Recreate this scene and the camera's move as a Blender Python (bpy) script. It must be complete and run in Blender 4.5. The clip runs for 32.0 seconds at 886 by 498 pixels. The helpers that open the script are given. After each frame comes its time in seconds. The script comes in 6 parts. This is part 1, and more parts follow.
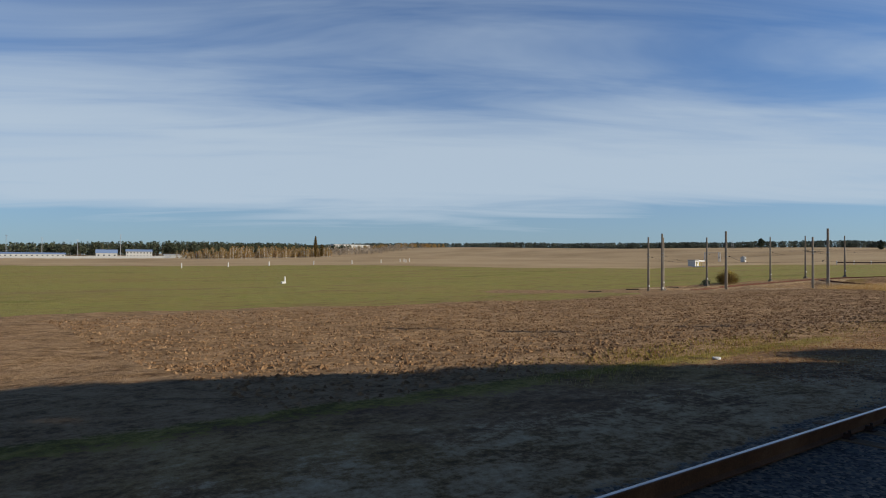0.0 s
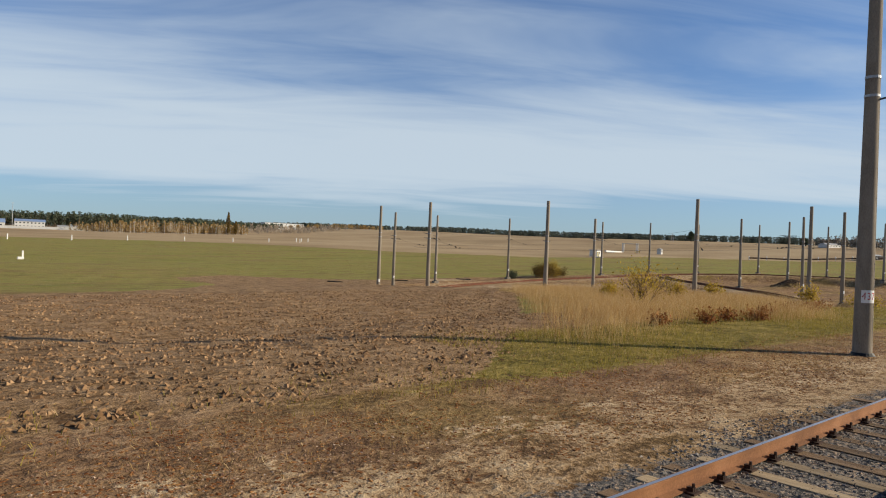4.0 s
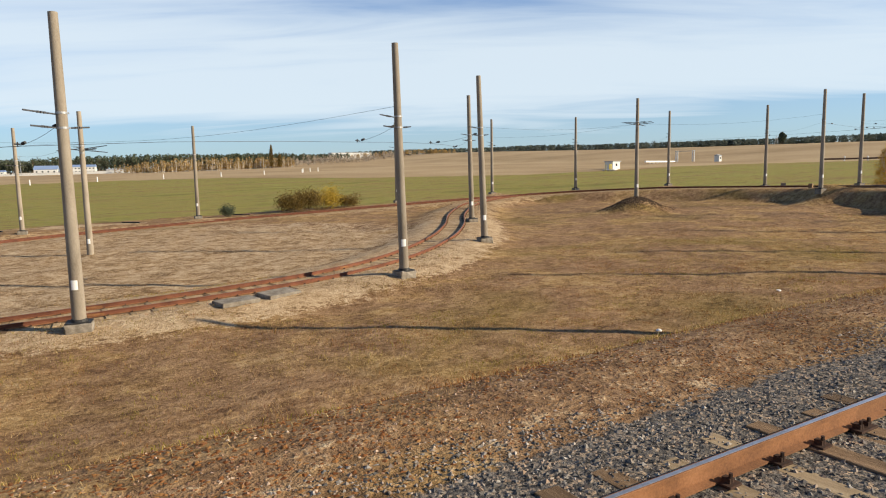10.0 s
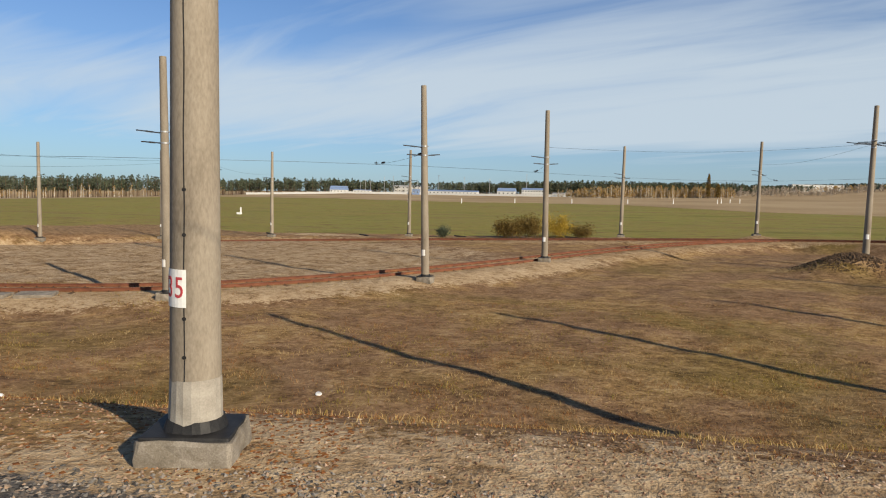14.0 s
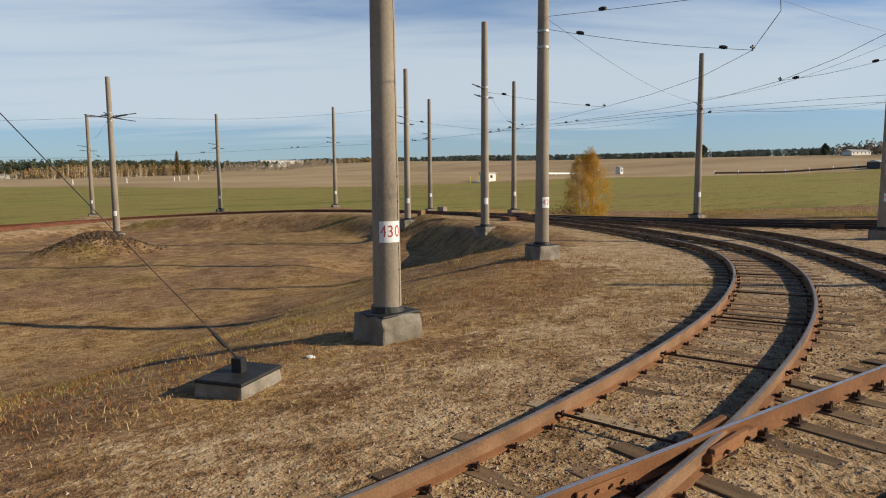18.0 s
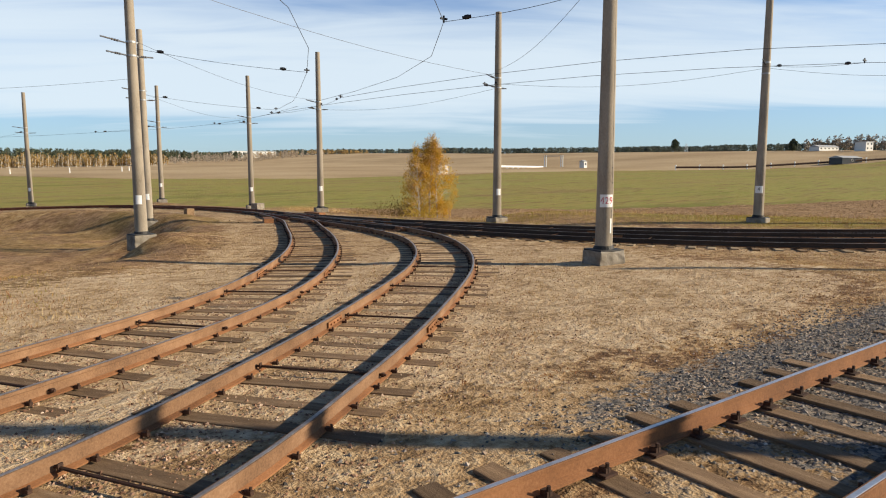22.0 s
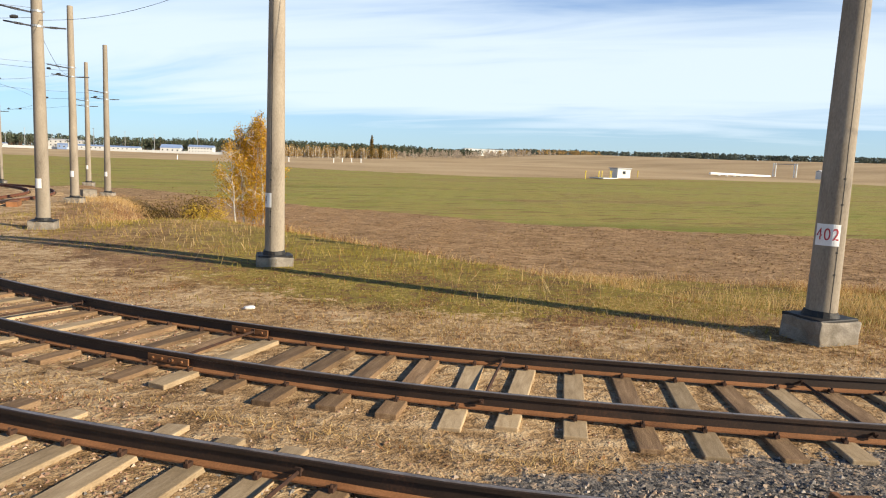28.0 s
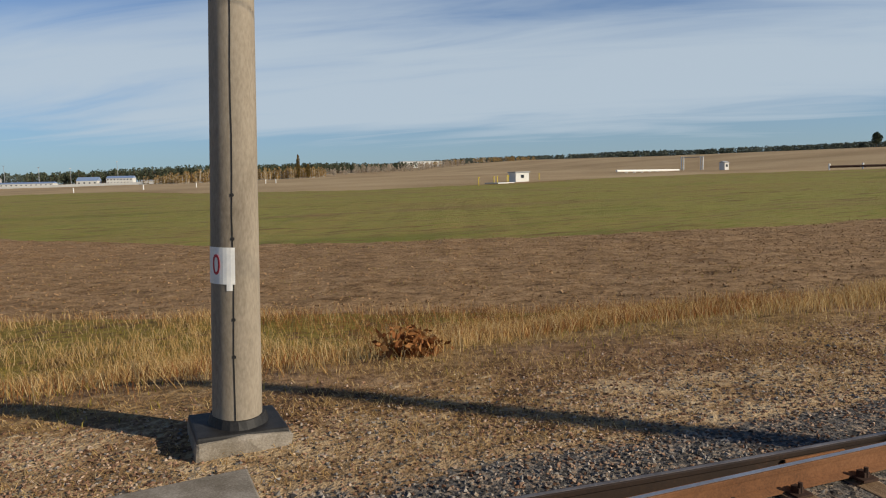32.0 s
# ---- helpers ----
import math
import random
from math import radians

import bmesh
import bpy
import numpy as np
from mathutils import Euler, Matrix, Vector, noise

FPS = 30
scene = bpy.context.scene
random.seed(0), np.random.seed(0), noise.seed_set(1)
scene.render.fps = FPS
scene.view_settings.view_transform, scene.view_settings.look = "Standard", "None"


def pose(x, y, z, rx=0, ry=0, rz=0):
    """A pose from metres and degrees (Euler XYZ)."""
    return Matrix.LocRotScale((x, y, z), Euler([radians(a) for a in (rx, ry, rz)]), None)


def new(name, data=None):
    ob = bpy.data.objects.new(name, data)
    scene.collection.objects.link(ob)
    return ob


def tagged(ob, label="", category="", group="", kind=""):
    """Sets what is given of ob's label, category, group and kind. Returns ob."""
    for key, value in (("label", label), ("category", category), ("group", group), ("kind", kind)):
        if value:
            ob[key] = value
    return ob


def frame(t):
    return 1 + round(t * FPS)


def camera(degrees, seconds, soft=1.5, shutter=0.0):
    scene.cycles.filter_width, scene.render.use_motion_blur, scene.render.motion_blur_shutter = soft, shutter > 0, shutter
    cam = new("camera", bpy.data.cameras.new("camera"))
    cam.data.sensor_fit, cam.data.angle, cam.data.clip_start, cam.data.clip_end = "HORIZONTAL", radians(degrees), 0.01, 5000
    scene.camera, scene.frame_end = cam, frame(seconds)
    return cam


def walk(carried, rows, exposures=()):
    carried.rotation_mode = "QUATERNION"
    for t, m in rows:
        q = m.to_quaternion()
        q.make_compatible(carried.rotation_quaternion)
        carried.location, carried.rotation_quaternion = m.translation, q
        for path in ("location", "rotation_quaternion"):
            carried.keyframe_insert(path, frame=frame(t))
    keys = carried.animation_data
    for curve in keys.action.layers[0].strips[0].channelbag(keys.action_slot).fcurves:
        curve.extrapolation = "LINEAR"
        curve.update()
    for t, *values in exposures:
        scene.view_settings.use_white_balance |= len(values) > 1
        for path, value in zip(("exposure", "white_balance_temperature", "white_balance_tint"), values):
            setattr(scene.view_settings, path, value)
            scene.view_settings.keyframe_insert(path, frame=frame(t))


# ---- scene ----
cam = camera(67.6, 32.0, soft=1.1, shutter=0.0)

# seconds, x along the line, y to its side, z above the rails, yaw, pitch, roll
ROWS = [
    (0, 1.164, -0.290, 1.980, -36.93, 1.19, -0.32),
    (0.5, 7.520, -0.282, 2.000, -37.99, -1.81, -1.19),
    (1, 13.798, -0.284, 2.006, -38.47, -1.73, -1.00),
    (1.5, 20.150, -0.240, 2.020, -40.32, -1.21, -0.32),
    (2, 26.687, -0.229, 2.030, -40.82, -1.33, -1.87),
    (2.5, 32.850, -0.240, 2.100, -41.29, 0.02, -1.65),
    (4.5, 57.345, -0.111, 2.251, -40.11, -0.17, -2.24),
    (5, 63.488, -0.112, 2.289, -40.08, -0.38, -0.90),
    (5.5, 69.596, 0.007, 2.302, -39.09, -3.72, -1.31),
    (6, 75.438, 0.039, 2.293, -38.64, -3.66, -1.88),
    (6.5, 81.417, 0.051, 2.291, -38.33, -3.16, -3.11),
    (7, 87.449, 0.086, 2.292, -39.30, -1.04, -3.81),
    (7.5, 93.296, 0.117, 2.273, -38.42, -3.58, -3.24),
    (8, 99.429, 0.167, 2.258, -37.32, -6.35, -3.41),
    (8.5, 105.055, 0.146, 2.276, -36.71, -7.06, -1.52),
    (9, 110.635, 0.164, 2.272, -32.17, -6.75, 1.65),
    (9.5, 115.947, 0.220, 2.339, -28.01, -4.61, 1.35),
    (10, 120.940, 0.212, 2.333, -31.38, -6.86, 1.16),
    (10.5, 125.794, 0.105, 2.302, -32.49, -5.56, -0.56),
    (11, 130.302, 0.034, 2.302, -28.62, -7.48, -2.32),
    (11.5, 134.398, -0.066, 2.315, -20.16, -7.80, -4.11),
    (12, 138.583, -0.178, 2.321, -7.38, -7.12, -4.12),
    (12.5, 142.153, -0.210, 2.294, 0.89, -8.05, -3.68),
    (13, 145.454, -0.177, 2.244, 4.87, -4.80, -2.13),
    (13.5, 148.434, -0.237, 2.197, 9.67, -4.14, -1.71),
    (14, 151.623, -0.166, 2.246, 7.26, -4.53, -1.46),
    (14.5, 154.296, -0.090, 2.293, 2.44, -3.44, -1.29),
    (15, 156.410, -0.054, 2.313, -10.19, -3.81, -1.24),
    (15.5, 158.490, 0.038, 2.348, -20.36, -3.03, -1.09),
    (17.5, 166.266, -0.044, 2.376, -36.46, -5.15, 0.86),
    (18, 168.085, -0.032, 2.366, -34.87, -6.12, 0.55),
    (18.5, 169.908, -0.013, 2.330, -34.80, -6.26, 0.74),
    (19, 171.773, 0.079, 2.340, -34.82, -6.31, 0.12),
    (19.5, 173.756, 0.124, 2.330, -33.70, -7.04, 0.27),
    (20, 175.635, 0.094, 2.237, -34.24, -7.80, 0.63),
    (20.5, 177.744, 0.068, 2.206, -35.40, -6.43, 0.38),
    (21, 179.855, 0.053, 2.196, -36.36, -6.17, -0.52),
    (21.5, 182.065, 0.043, 2.187, -36.35, -7.99, -0.42),
    (22, 184.269, 0.001, 2.233, -36.27, -6.76, 0.08),
    (22.5, 186.559, -0.039, 2.264, -36.61, -5.92, 0.00),
    (23, 188.847, -0.083, 2.291, -37.06, -5.93, -0.13),
    (23.5, 191.277, -0.132, 2.288, -37.18, -6.37, -0.37),
    (24, 193.701, -0.142, 2.280, -37.00, -6.01, -0.45),
    (24.5, 196.232, -0.116, 2.310, -37.63, -5.80, -0.25),
    (25, 198.872, -0.036, 2.281, -37.60, -6.23, -0.88),
    (25.5, 201.420, -0.071, 2.260, -37.53, -5.98, -1.80),
    (26, 204.137, -0.157, 2.214, -37.56, -5.58, -1.16),
    (26.5, 206.908, -0.185, 2.244, -37.92, -6.21, -0.38),
    (28.5, 217.113, 0.213, 2.282, 1.14, -7.58, -4.24),
    (29, 219.336, 0.085, 2.296, 16.23, -8.66, -3.64),
    (29.5, 221.603, -0.013, 2.368, 17.05, -3.04, -0.67),
    (30, 223.735, -0.059, 2.323, 11.59, -2.43, -1.43),
    (30.5, 225.865, -0.035, 2.307, 8.57, -2.48, -2.32),
    (31, 228.314, -0.003, 2.288, 1.77, -3.05, 1.20),
    (31.5, 230.855, -0.104, 2.215, -9.71, -5.33, -0.14),
    (32, 233.482, -0.294, 2.240, -19.83, -5.97, 1.40),
]
walk(cam, [(t, pose(x, y, z, 90 + p, r, w)) for t, x, y, z, w, p, r in ROWS],
     [(0, 0.0, 6050, 10), (1, 0.22, 6150, 10), (2, 0.32, 6250, 10), (5, 0.24, 6400, 10), (7, 0.28, 6450, 10), (8, 0.3, 6500, 10), (9, 0.64, 6550, 10), (11, 0.6, 6550, 10), (12.5, 0.68, 6550, 10), (14, 0.26, 6450, 10),
      (15, 0.1, 6350, 10), (16, 0.2, 6400, 10), (17.5, 0.22, 6450, 10), (18, 0.25, 6500, 10), (19, 0.55, 6550, 10), (20, 0.62, 6550, 10), (24, 0.66, 6550, 10), (26, 0.56, 6500, 10), (29, 0.95, 6500, 10), (30, 0.6, 6600, 10), (31, 0.18, 6350, 10), (32, 0.02, 6300, 10)])

# ---------------------------------------------------------------- light
SUN_AZ, SUN_EL = radians(-41), radians(24)      # azimuth from +x towards +y
sun_data = bpy.data.lights.new("sun", "SUN")
sun_data.energy, sun_data.angle, sun_data.color = 5.0, radians(0.55), (1.0, 0.85, 0.63)
sun = new("sun", sun_data)
sun_dir = Vector((math.cos(SUN_EL) * math.cos(SUN_AZ), math.cos(SUN_EL) * math.sin(SUN_AZ), math.sin(SUN_EL)))
sun.rotation_mode = "QUATERNION"
sun.rotation_quaternion = sun_dir.to_track_quat("Z", "Y")


class Nodes:
    """Short hand for building a node tree."""

    def __init__(self, tree):
        self.t = tree
        tree.nodes.clear()

    def n(self, kind, ins=None, **kw):
        nd = self.t.nodes.new(kind)
        for k, v in kw.items():
            setattr(nd, k, v)
        for k, v in (ins or {}).items():
            s = nd.inputs[k]
            if isinstance(v, bpy.types.NodeSocket):
                self.t.links.new(v, s)
            else:
                s.default_value = v
        return nd

    def math(self, op, a, b=0.0, clamp=False):
        return self.n("ShaderNodeMath", {0: a, 1: b}, operation=op, use_clamp=clamp).outputs[0]

    def ramp(self, fac, stops):
        nd = self.n("ShaderNodeValToRGB", {"Fac": fac})
        e = nd.color_ramp.elements
        while len(e) < len(stops):
            e.new(0.5)
        for el, (p, c) in zip(e, stops):
            el.position, el.color = p, (*c, 1) if len(c) == 3 else c
        return nd.outputs["Color"]

    def mix(self, fac, a, b, blend="MIX"):
        return self.n("ShaderNodeMix", {0: fac, 6: a, 7: b}, data_type="RGBA", blend_type=blend).outputs[2]

    def noise(self, vec, scale, detail=4.0, rough=0.55, dist=0.0):
        return self.n("ShaderNodeTexNoise", {"Vector": vec, "Scale": scale, "Detail": detail, "Roughness": rough, "Distortion": dist}).outputs["Fac"]


def rgb(r, g, b):
    return (r, g, b, 1.0)


world = bpy.data.worlds.new("sky")
scene.world = world
world.use_nodes = True
w = Nodes(world.node_tree)
sky = w.n("ShaderNodeTexSky", sky_type="NISHITA", sun_disc=False, sun_elevation=SUN_EL, sun_rotation=radians(90) - SUN_AZ,
          air_density=1.0, dust_density=0.6, ozone_density=2.5)
tc = w.n("ShaderNodeTexCoord")
sep = w.n("ShaderNodeSeparateXYZ", {0: tc.outputs["Generated"]})
up = w.math("MAXIMUM", sep.outputs[2], 0.0)
den = w.math("ADD", up, 0.09)
cx, cy = w.math("DIVIDE", sep.outputs[0], den), w.math("DIVIDE", sep.outputs[1], den)
flat = w.n("ShaderNodeCombineXYZ", {0: cx, 1: cy, 2: 0.0}).outputs[0]
# wisps drawn out along one direction of the wind
wind = w.n("ShaderNodeMapping", {"Vector": flat, "Rotation": (0, 0, radians(34))}).outputs[0]
lay = w.n("ShaderNodeMapping", {"Vector": wind, "Scale": (0.30, 1.0, 1.0), "Location": (3.1, 1.7, 0)}).outputs[0]
fine = w.n("ShaderNodeMapping", {"Vector": wind, "Scale": (0.42, 1.5, 1.0)}).outputs[0]
n1 = w.noise(lay, 0.50, 3, 0.5, 0.5)
n2 = w.noise(fine, 1.3, 5, 0.58, 0.7)
band = w.math("POWER", 2.718, w.math("MULTIPLY", w.math("POWER", w.math("DIVIDE", w.math("SUBTRACT", up, 0.135), 0.075), 2.0), -1.0))
cover = w.math("ADD", w.math("ADD", w.math("MULTIPLY", n1, 0.58), w.math("MULTIPLY", n2, 0.34)), w.math("MULTIPLY", band, 0.20))
mask = w.n("ShaderNodeMapRange", {0: cover, 1: 0.335, 2: 0.70, 3: 0.0, 4: 0.88}, interpolation_type="SMOOTHSTEP").outputs[0]
horiz = w.n("ShaderNodeMapRange", {0: up, 1: 0.0, 2: 0.09, 3: 0.15, 4: 1.0}, interpolation_type="SMOOTHSTEP").outputs[0]
clear = w.n("ShaderNodeMapRange", {0: up, 1: 0.34, 2: 0.62, 3: 1.0, 4: 0.0}, interpolation_type="SMOOTHSTEP").outputs[0]
mask = w.math("MULTIPLY", w.math("MULTIPLY", mask, horiz), clear)
veil = w.math("MAXIMUM", mask, w.n("ShaderNodeMapRange", {0: up, 1: 0.0, 2: 0.40, 3: 0.42, 4: 0.0}).outputs[0])
deep = w.n("ShaderNodeMapRange", {0: up, 1: 0.30, 2: 0.85, 3: 1.0, 4: 0.30}, interpolation_type="SMOOTHSTEP").outputs[0]
tint = w.mix(deep, rgb(0.24, 0.34, 0.46), rgb(0.56, 0.96, 1.42))
cool = w.mix(1.0, sky.outputs[0], tint, "MULTIPLY")
col = w.mix(veil, cool, rgb(7.8, 8.9, 9.7))
bg = w.n("ShaderNodeBackground", {"Color": col, "Strength": 0.064})
out = w.n("ShaderNodeOutputWorld", {"Surface": bg.outputs[0]})


# ---------------------------------------------------------------- materials
def material(name):
    m = bpy.data.materials.new(name)
    m.use_nodes = True
    return m, Nodes(m.node_tree)


def finish(n, color, rough=0.8, height=None, bump=0.3, dist=0.02, metal=0.0, spec=0.3):
    ins = {"Base Color": color, "Roughness": rough, "Metallic": metal, "Specular IOR Level": spec}
    if height is not None:
        ins["Normal"] = n.n("ShaderNodeBump", {"Height": height, "Strength": bump, "Distance": dist}).outputs[0]
    b = n.n("ShaderNodeBsdfPrincipled", ins)
    n.n("ShaderNodeOutputMaterial", {"Surface": b.outputs[0]})
    return b


def mottled(name, stops, scale=6.0, fine=60.0, rough=0.85, bump=0.4, dist=0.01, metal=0.0, stretch=(1, 1, 1), jitter=0.12, spec=0.3):
    """Two scales of noise through a colour ramp, with a tint that differs from object to object."""
    m, n = material(name)
    co = n.n("ShaderNodeTexCoord").outputs["Object"]
    v = n.n("ShaderNodeMapping", {"Vector": co, "Scale": stretch}).outputs[0]
    a, b = n.noise(v, scale, 5, 0.6, 0.3), n.noise(v, fine, 4, 0.6)
    f = n.math("ADD", n.math("MULTIPLY", a, 0.62), n.math("MULTIPLY", b, 0.38))
    c = n.ramp(f, stops)
    rnd = n.n("ShaderNodeObjectInfo").outputs["Random"]
    val = n.math("ADD", n.math("MULTIPLY", rnd, 2 * jitter), 1 - jitter)
    c = n.n("ShaderNodeHueSaturation", {"Value": val, "Color": c}).outputs[0]
    finish(n, c, rough, f, bump, dist, metal, spec)
    return m


def islands(name, stops, rough=0.9, spec=0.2, trans=0.0):
    """Each separate piece of a joined mesh takes its own colour from the ramp."""
    m, n = material(name)
    r = n.n("ShaderNodeNewGeometry").outputs["Random Per Island"]
    c = n.ramp(r, stops)
    co = n.n("ShaderNodeTexCoord").outputs["Object"]
    c = n.mix(n.math("MULTIPLY", n.noise(co, 0.35, 3), 0.35), c, stops[0][1] + (1.0,))
    b = n.n("ShaderNodeBsdfPrincipled", {"Base Color": c, "Roughness": rough, "Specular IOR Level": spec})
    if trans:
        t = n.n("ShaderNodeBsdfTranslucent", {"Color": c})
        b = n.n("ShaderNodeMixShader", {0: trans, 1: b.outputs[0], 2: t.outputs[0]})
    n.n("ShaderNodeOutputMaterial", {"Surface": b.outputs[0]})
    return m


def plain(name, color, rough=0.6, metal=0.0, vary=0.15):
    c = color
    lo = tuple(x * (1 - vary) for x in c)
    hi = tuple(min(1, x * (1 + vary)) for x in c)
    return mottled(name, [(0.3, lo), (0.7, hi)], 3.0, 40.0, rough, 0.15, 0.004, metal, jitter=0.04)


M_CONCRETE = mottled("pole_concrete", [(0.28, (0.135, 0.11, 0.082)), (0.5, (0.255, 0.218, 0.17)), (0.72, (0.36, 0.318, 0.258))], 1.6, 45, 0.9, 0.35, 0.004, stretch=(1, 1, 0.35))
M_BLOCK = mottled("block_concrete", [(0.3, (0.09, 0.075, 0.055)), (0.5, (0.20, 0.175, 0.14)), (0.72, (0.38, 0.345, 0.30))], 3.0, 60, 0.95, 0.6, 0.01)
M_TAR = mottled("bitumen", [(0.35, (0.008, 0.008, 0.009)), (0.7, (0.035, 0.034, 0.033))], 6, 70, 0.6, 0.5, 0.006)
M_RUST = mottled("rusty_rail_steel", [(0.3, (0.08, 0.035, 0.016)), (0.52, (0.215, 0.096, 0.04)), (0.75, (0.34, 0.17, 0.082))], 1.3, 55, 0.85, 0.35, 0.003)
M_TANRUST = mottled("dusty_rail_steel", [(0.3, (0.075, 0.04, 0.022)), (0.52, (0.20, 0.112, 0.06)), (0.75, (0.32, 0.20, 0.12))], 1.5, 50, 0.88, 0.35, 0.003)
M_REDRUST = mottled("dark_red_rail_rust", [(0.3, (0.055, 0.022, 0.013)), (0.52, (0.135, 0.05, 0.028)), (0.75, (0.22, 0.095, 0.052))], 1.5, 50, 0.88, 0.35, 0.003)
M_HEAD = mottled("rail_head_steel", [(0.3, (0.36, 0.31, 0.27)), (0.6, (0.6, 0.58, 0.56))], 2.0, 30, 0.28, 0.1, 0.002, metal=0.8)
M_OLDHEAD = mottled("dull_rail_head", [(0.3, (0.13, 0.075, 0.05)), (0.65, (0.30, 0.22, 0.18))], 2.0, 30, 0.5, 0.1, 0.002, metal=0.5)
M_CURVEHEAD = mottled("worn_rail_head", [(0.3, (0.12, 0.095, 0.08)), (0.65, (0.34, 0.30, 0.27))], 2.5, 30, 0.42, 0.1, 0.002, metal=0.6)
# near-black webs for the two fore curves, mottled to rust brown
M_DARKRAIL = mottled("near_black_rail_steel", [(0.3, (0.012, 0.009, 0.008)), (0.55, (0.035, 0.022, 0.016)), (0.78, (0.12, 0.055, 0.03))], 1.1, 40, 0.6, 0.35, 0.003)
M_CLIP = mottled("dark_fastening_steel", [(0.3, (0.018, 0.012, 0.010)), (0.7, (0.075, 0.035, 0.02))], 12, 60, 0.8, 0.4, 0.003)
M_WOOD = mottled("weathered_sleeper_wood", [(0.28, (0.055, 0.034, 0.019)), (0.5, (0.165, 0.105, 0.058)), (0.75, (0.32, 0.225, 0.135))], 2.0, 40, 0.95, 0.9, 0.012, stretch=(6, 0.7, 3), jitter=0.35)
M_PALE = mottled("pale_sleeper", [(0.28, (0.15, 0.105, 0.06)), (0.5, (0.32, 0.24, 0.145)), (0.75, (0.50, 0.40, 0.27))], 3.0, 40, 0.95, 0.5, 0.008, stretch=(4, 0.8, 2), jitter=0.3)
M_PLATE = plain("white_enamel", (0.74, 0.74, 0.72), 0.5)
M_RED = plain("red_paint", (0.42, 0.05, 0.06), 0.6)
M_BLACKP = plain("black_paint", (0.02, 0.02, 0.022), 0.6)
M_YEL = plain("yellow_paint", (0.72, 0.55, 0.08), 0.5)
M_WIRE = plain("wire_metal", (0.05, 0.05, 0.055), 0.5, 0.6)
M_STEEL = plain("galvanised_steel", (0.36, 0.37, 0.38), 0.5, 0.6)
M_STONE = islands("crushed_granite", [(0.0, (0.05, 0.046, 0.042)), (0.3, (0.15, 0.14, 0.128)), (0.55, (0.28, 0.26, 0.235)), (0.82, (0.34, 0.24, 0.165)), (1.0, (0.46, 0.43, 0.385))], 0.9)
M_PEBBLE = islands("pink_gravel", [(0.0, (0.09, 0.048, 0.03)), (0.35, (0.24, 0.135, 0.084)), (0.75, (0.38, 0.245, 0.162)), (1.0, (0.58, 0.46, 0.355))], 0.9)
M_DRY = islands("dry_grass", [(0.0, (0.27, 0.165, 0.06)), (0.4, (0.43, 0.285, 0.115)), (0.75, (0.57, 0.405, 0.18)), (1.0, (0.68, 0.53, 0.29))], 0.9, trans=0.3)
M_STRAW = islands("golden_tall_grass", [(0.0, (0.38, 0.22, 0.075)), (0.4, (0.56, 0.37, 0.15)), (0.75, (0.68, 0.49, 0.23)), (1.0, (0.75, 0.59, 0.34))], 0.9, trans=0.35)
M_RUSSET = islands("russet_grass", [(0.0, (0.17, 0.062, 0.022)), (0.5, (0.33, 0.14, 0.05)), (1.0, (0.47, 0.26, 0.095))], 0.9, trans=0.3)
M_GREENG = islands("green_grass", [(0.0, (0.19, 0.155, 0.022)), (0.5, (0.34, 0.275, 0.05)), (1.0, (0.50, 0.38, 0.10))], 0.9, trans=0.35)
M_CLOD = islands("soil_clods", [(0.0, (0.13, 0.072, 0.034)), (0.5, (0.27, 0.16, 0.08)), (1.0, (0.42, 0.275, 0.15))], 0.95)
M_HEAP = islands("dark_earth", [(0.0, (0.05, 0.032, 0.02)), (0.5, (0.10, 0.066, 0.042)), (1.0, (0.17, 0.115, 0.075))], 0.95)
M_GOLD = islands("golden_birch_leaves", [(0.0, (0.40, 0.21, 0.018)), (0.4, (0.62, 0.35, 0.03)), (0.8, (0.76, 0.49, 0.06)), (1.0, (0.6, 0.47, 0.09))], 0.7, trans=0.45)
M_YLEAF = islands("yellow_green_leaves", [(0.0, (0.27, 0.185, 0.03)), (0.5, (0.52, 0.36, 0.045)), (1.0, (0.70, 0.50, 0.08))], 0.75, trans=0.4)
M_BUSHL = islands("brown_olive_leaves", [(0.0, (0.06, 0.044, 0.014)), (0.5, (0.155, 0.10, 0.028)), (1.0, (0.29, 0.19, 0.045))], 0.8, trans=0.2)
# needle green with a little distance haze mixed into the colour
M_PINE = islands("pine_needles", [(0.0, (0.05, 0.065, 0.042)), (0.5, (0.085, 0.105, 0.066)), (1.0, (0.135, 0.15, 0.096))], 0.9, trans=0.15)
M_FARAUT = islands("autumn_foliage", [(0.0, (0.27, 0.19, 0.085)), (0.35, (0.40, 0.26, 0.10)), (0.7, (0.52, 0.34, 0.12)), (1.0, (0.30, 0.26, 0.13))], 0.9, trans=0.3)
M_BAREBIRCH = islands("bare_birch_twigs", [(0.0, (0.22, 0.17, 0.125)), (0.5, (0.36, 0.30, 0.23)), (1.0, (0.52, 0.46, 0.38))], 0.9)
# needles paled and greyed: distance haze is put into the base colour
M_HAZEPINE = islands("hazed_pine_needles", [(0.0, (0.08, 0.098, 0.08)), (0.5, (0.11, 0.13, 0.108)), (1.0, (0.14, 0.16, 0.13))], 0.9, trans=0.2)
M_BARK = mottled("birch_bark", [(0.36, (0.05, 0.045, 0.04)), (0.44, (0.55, 0.53, 0.49)), (0.8, (0.74, 0.72, 0.68))], 7.0, 50, 0.8, 0.3, 0.004, stretch=(1, 1, 2.2))
M_TWIG = plain("brown_twig", (0.12, 0.075, 0.045), 0.85, vary=0.4)
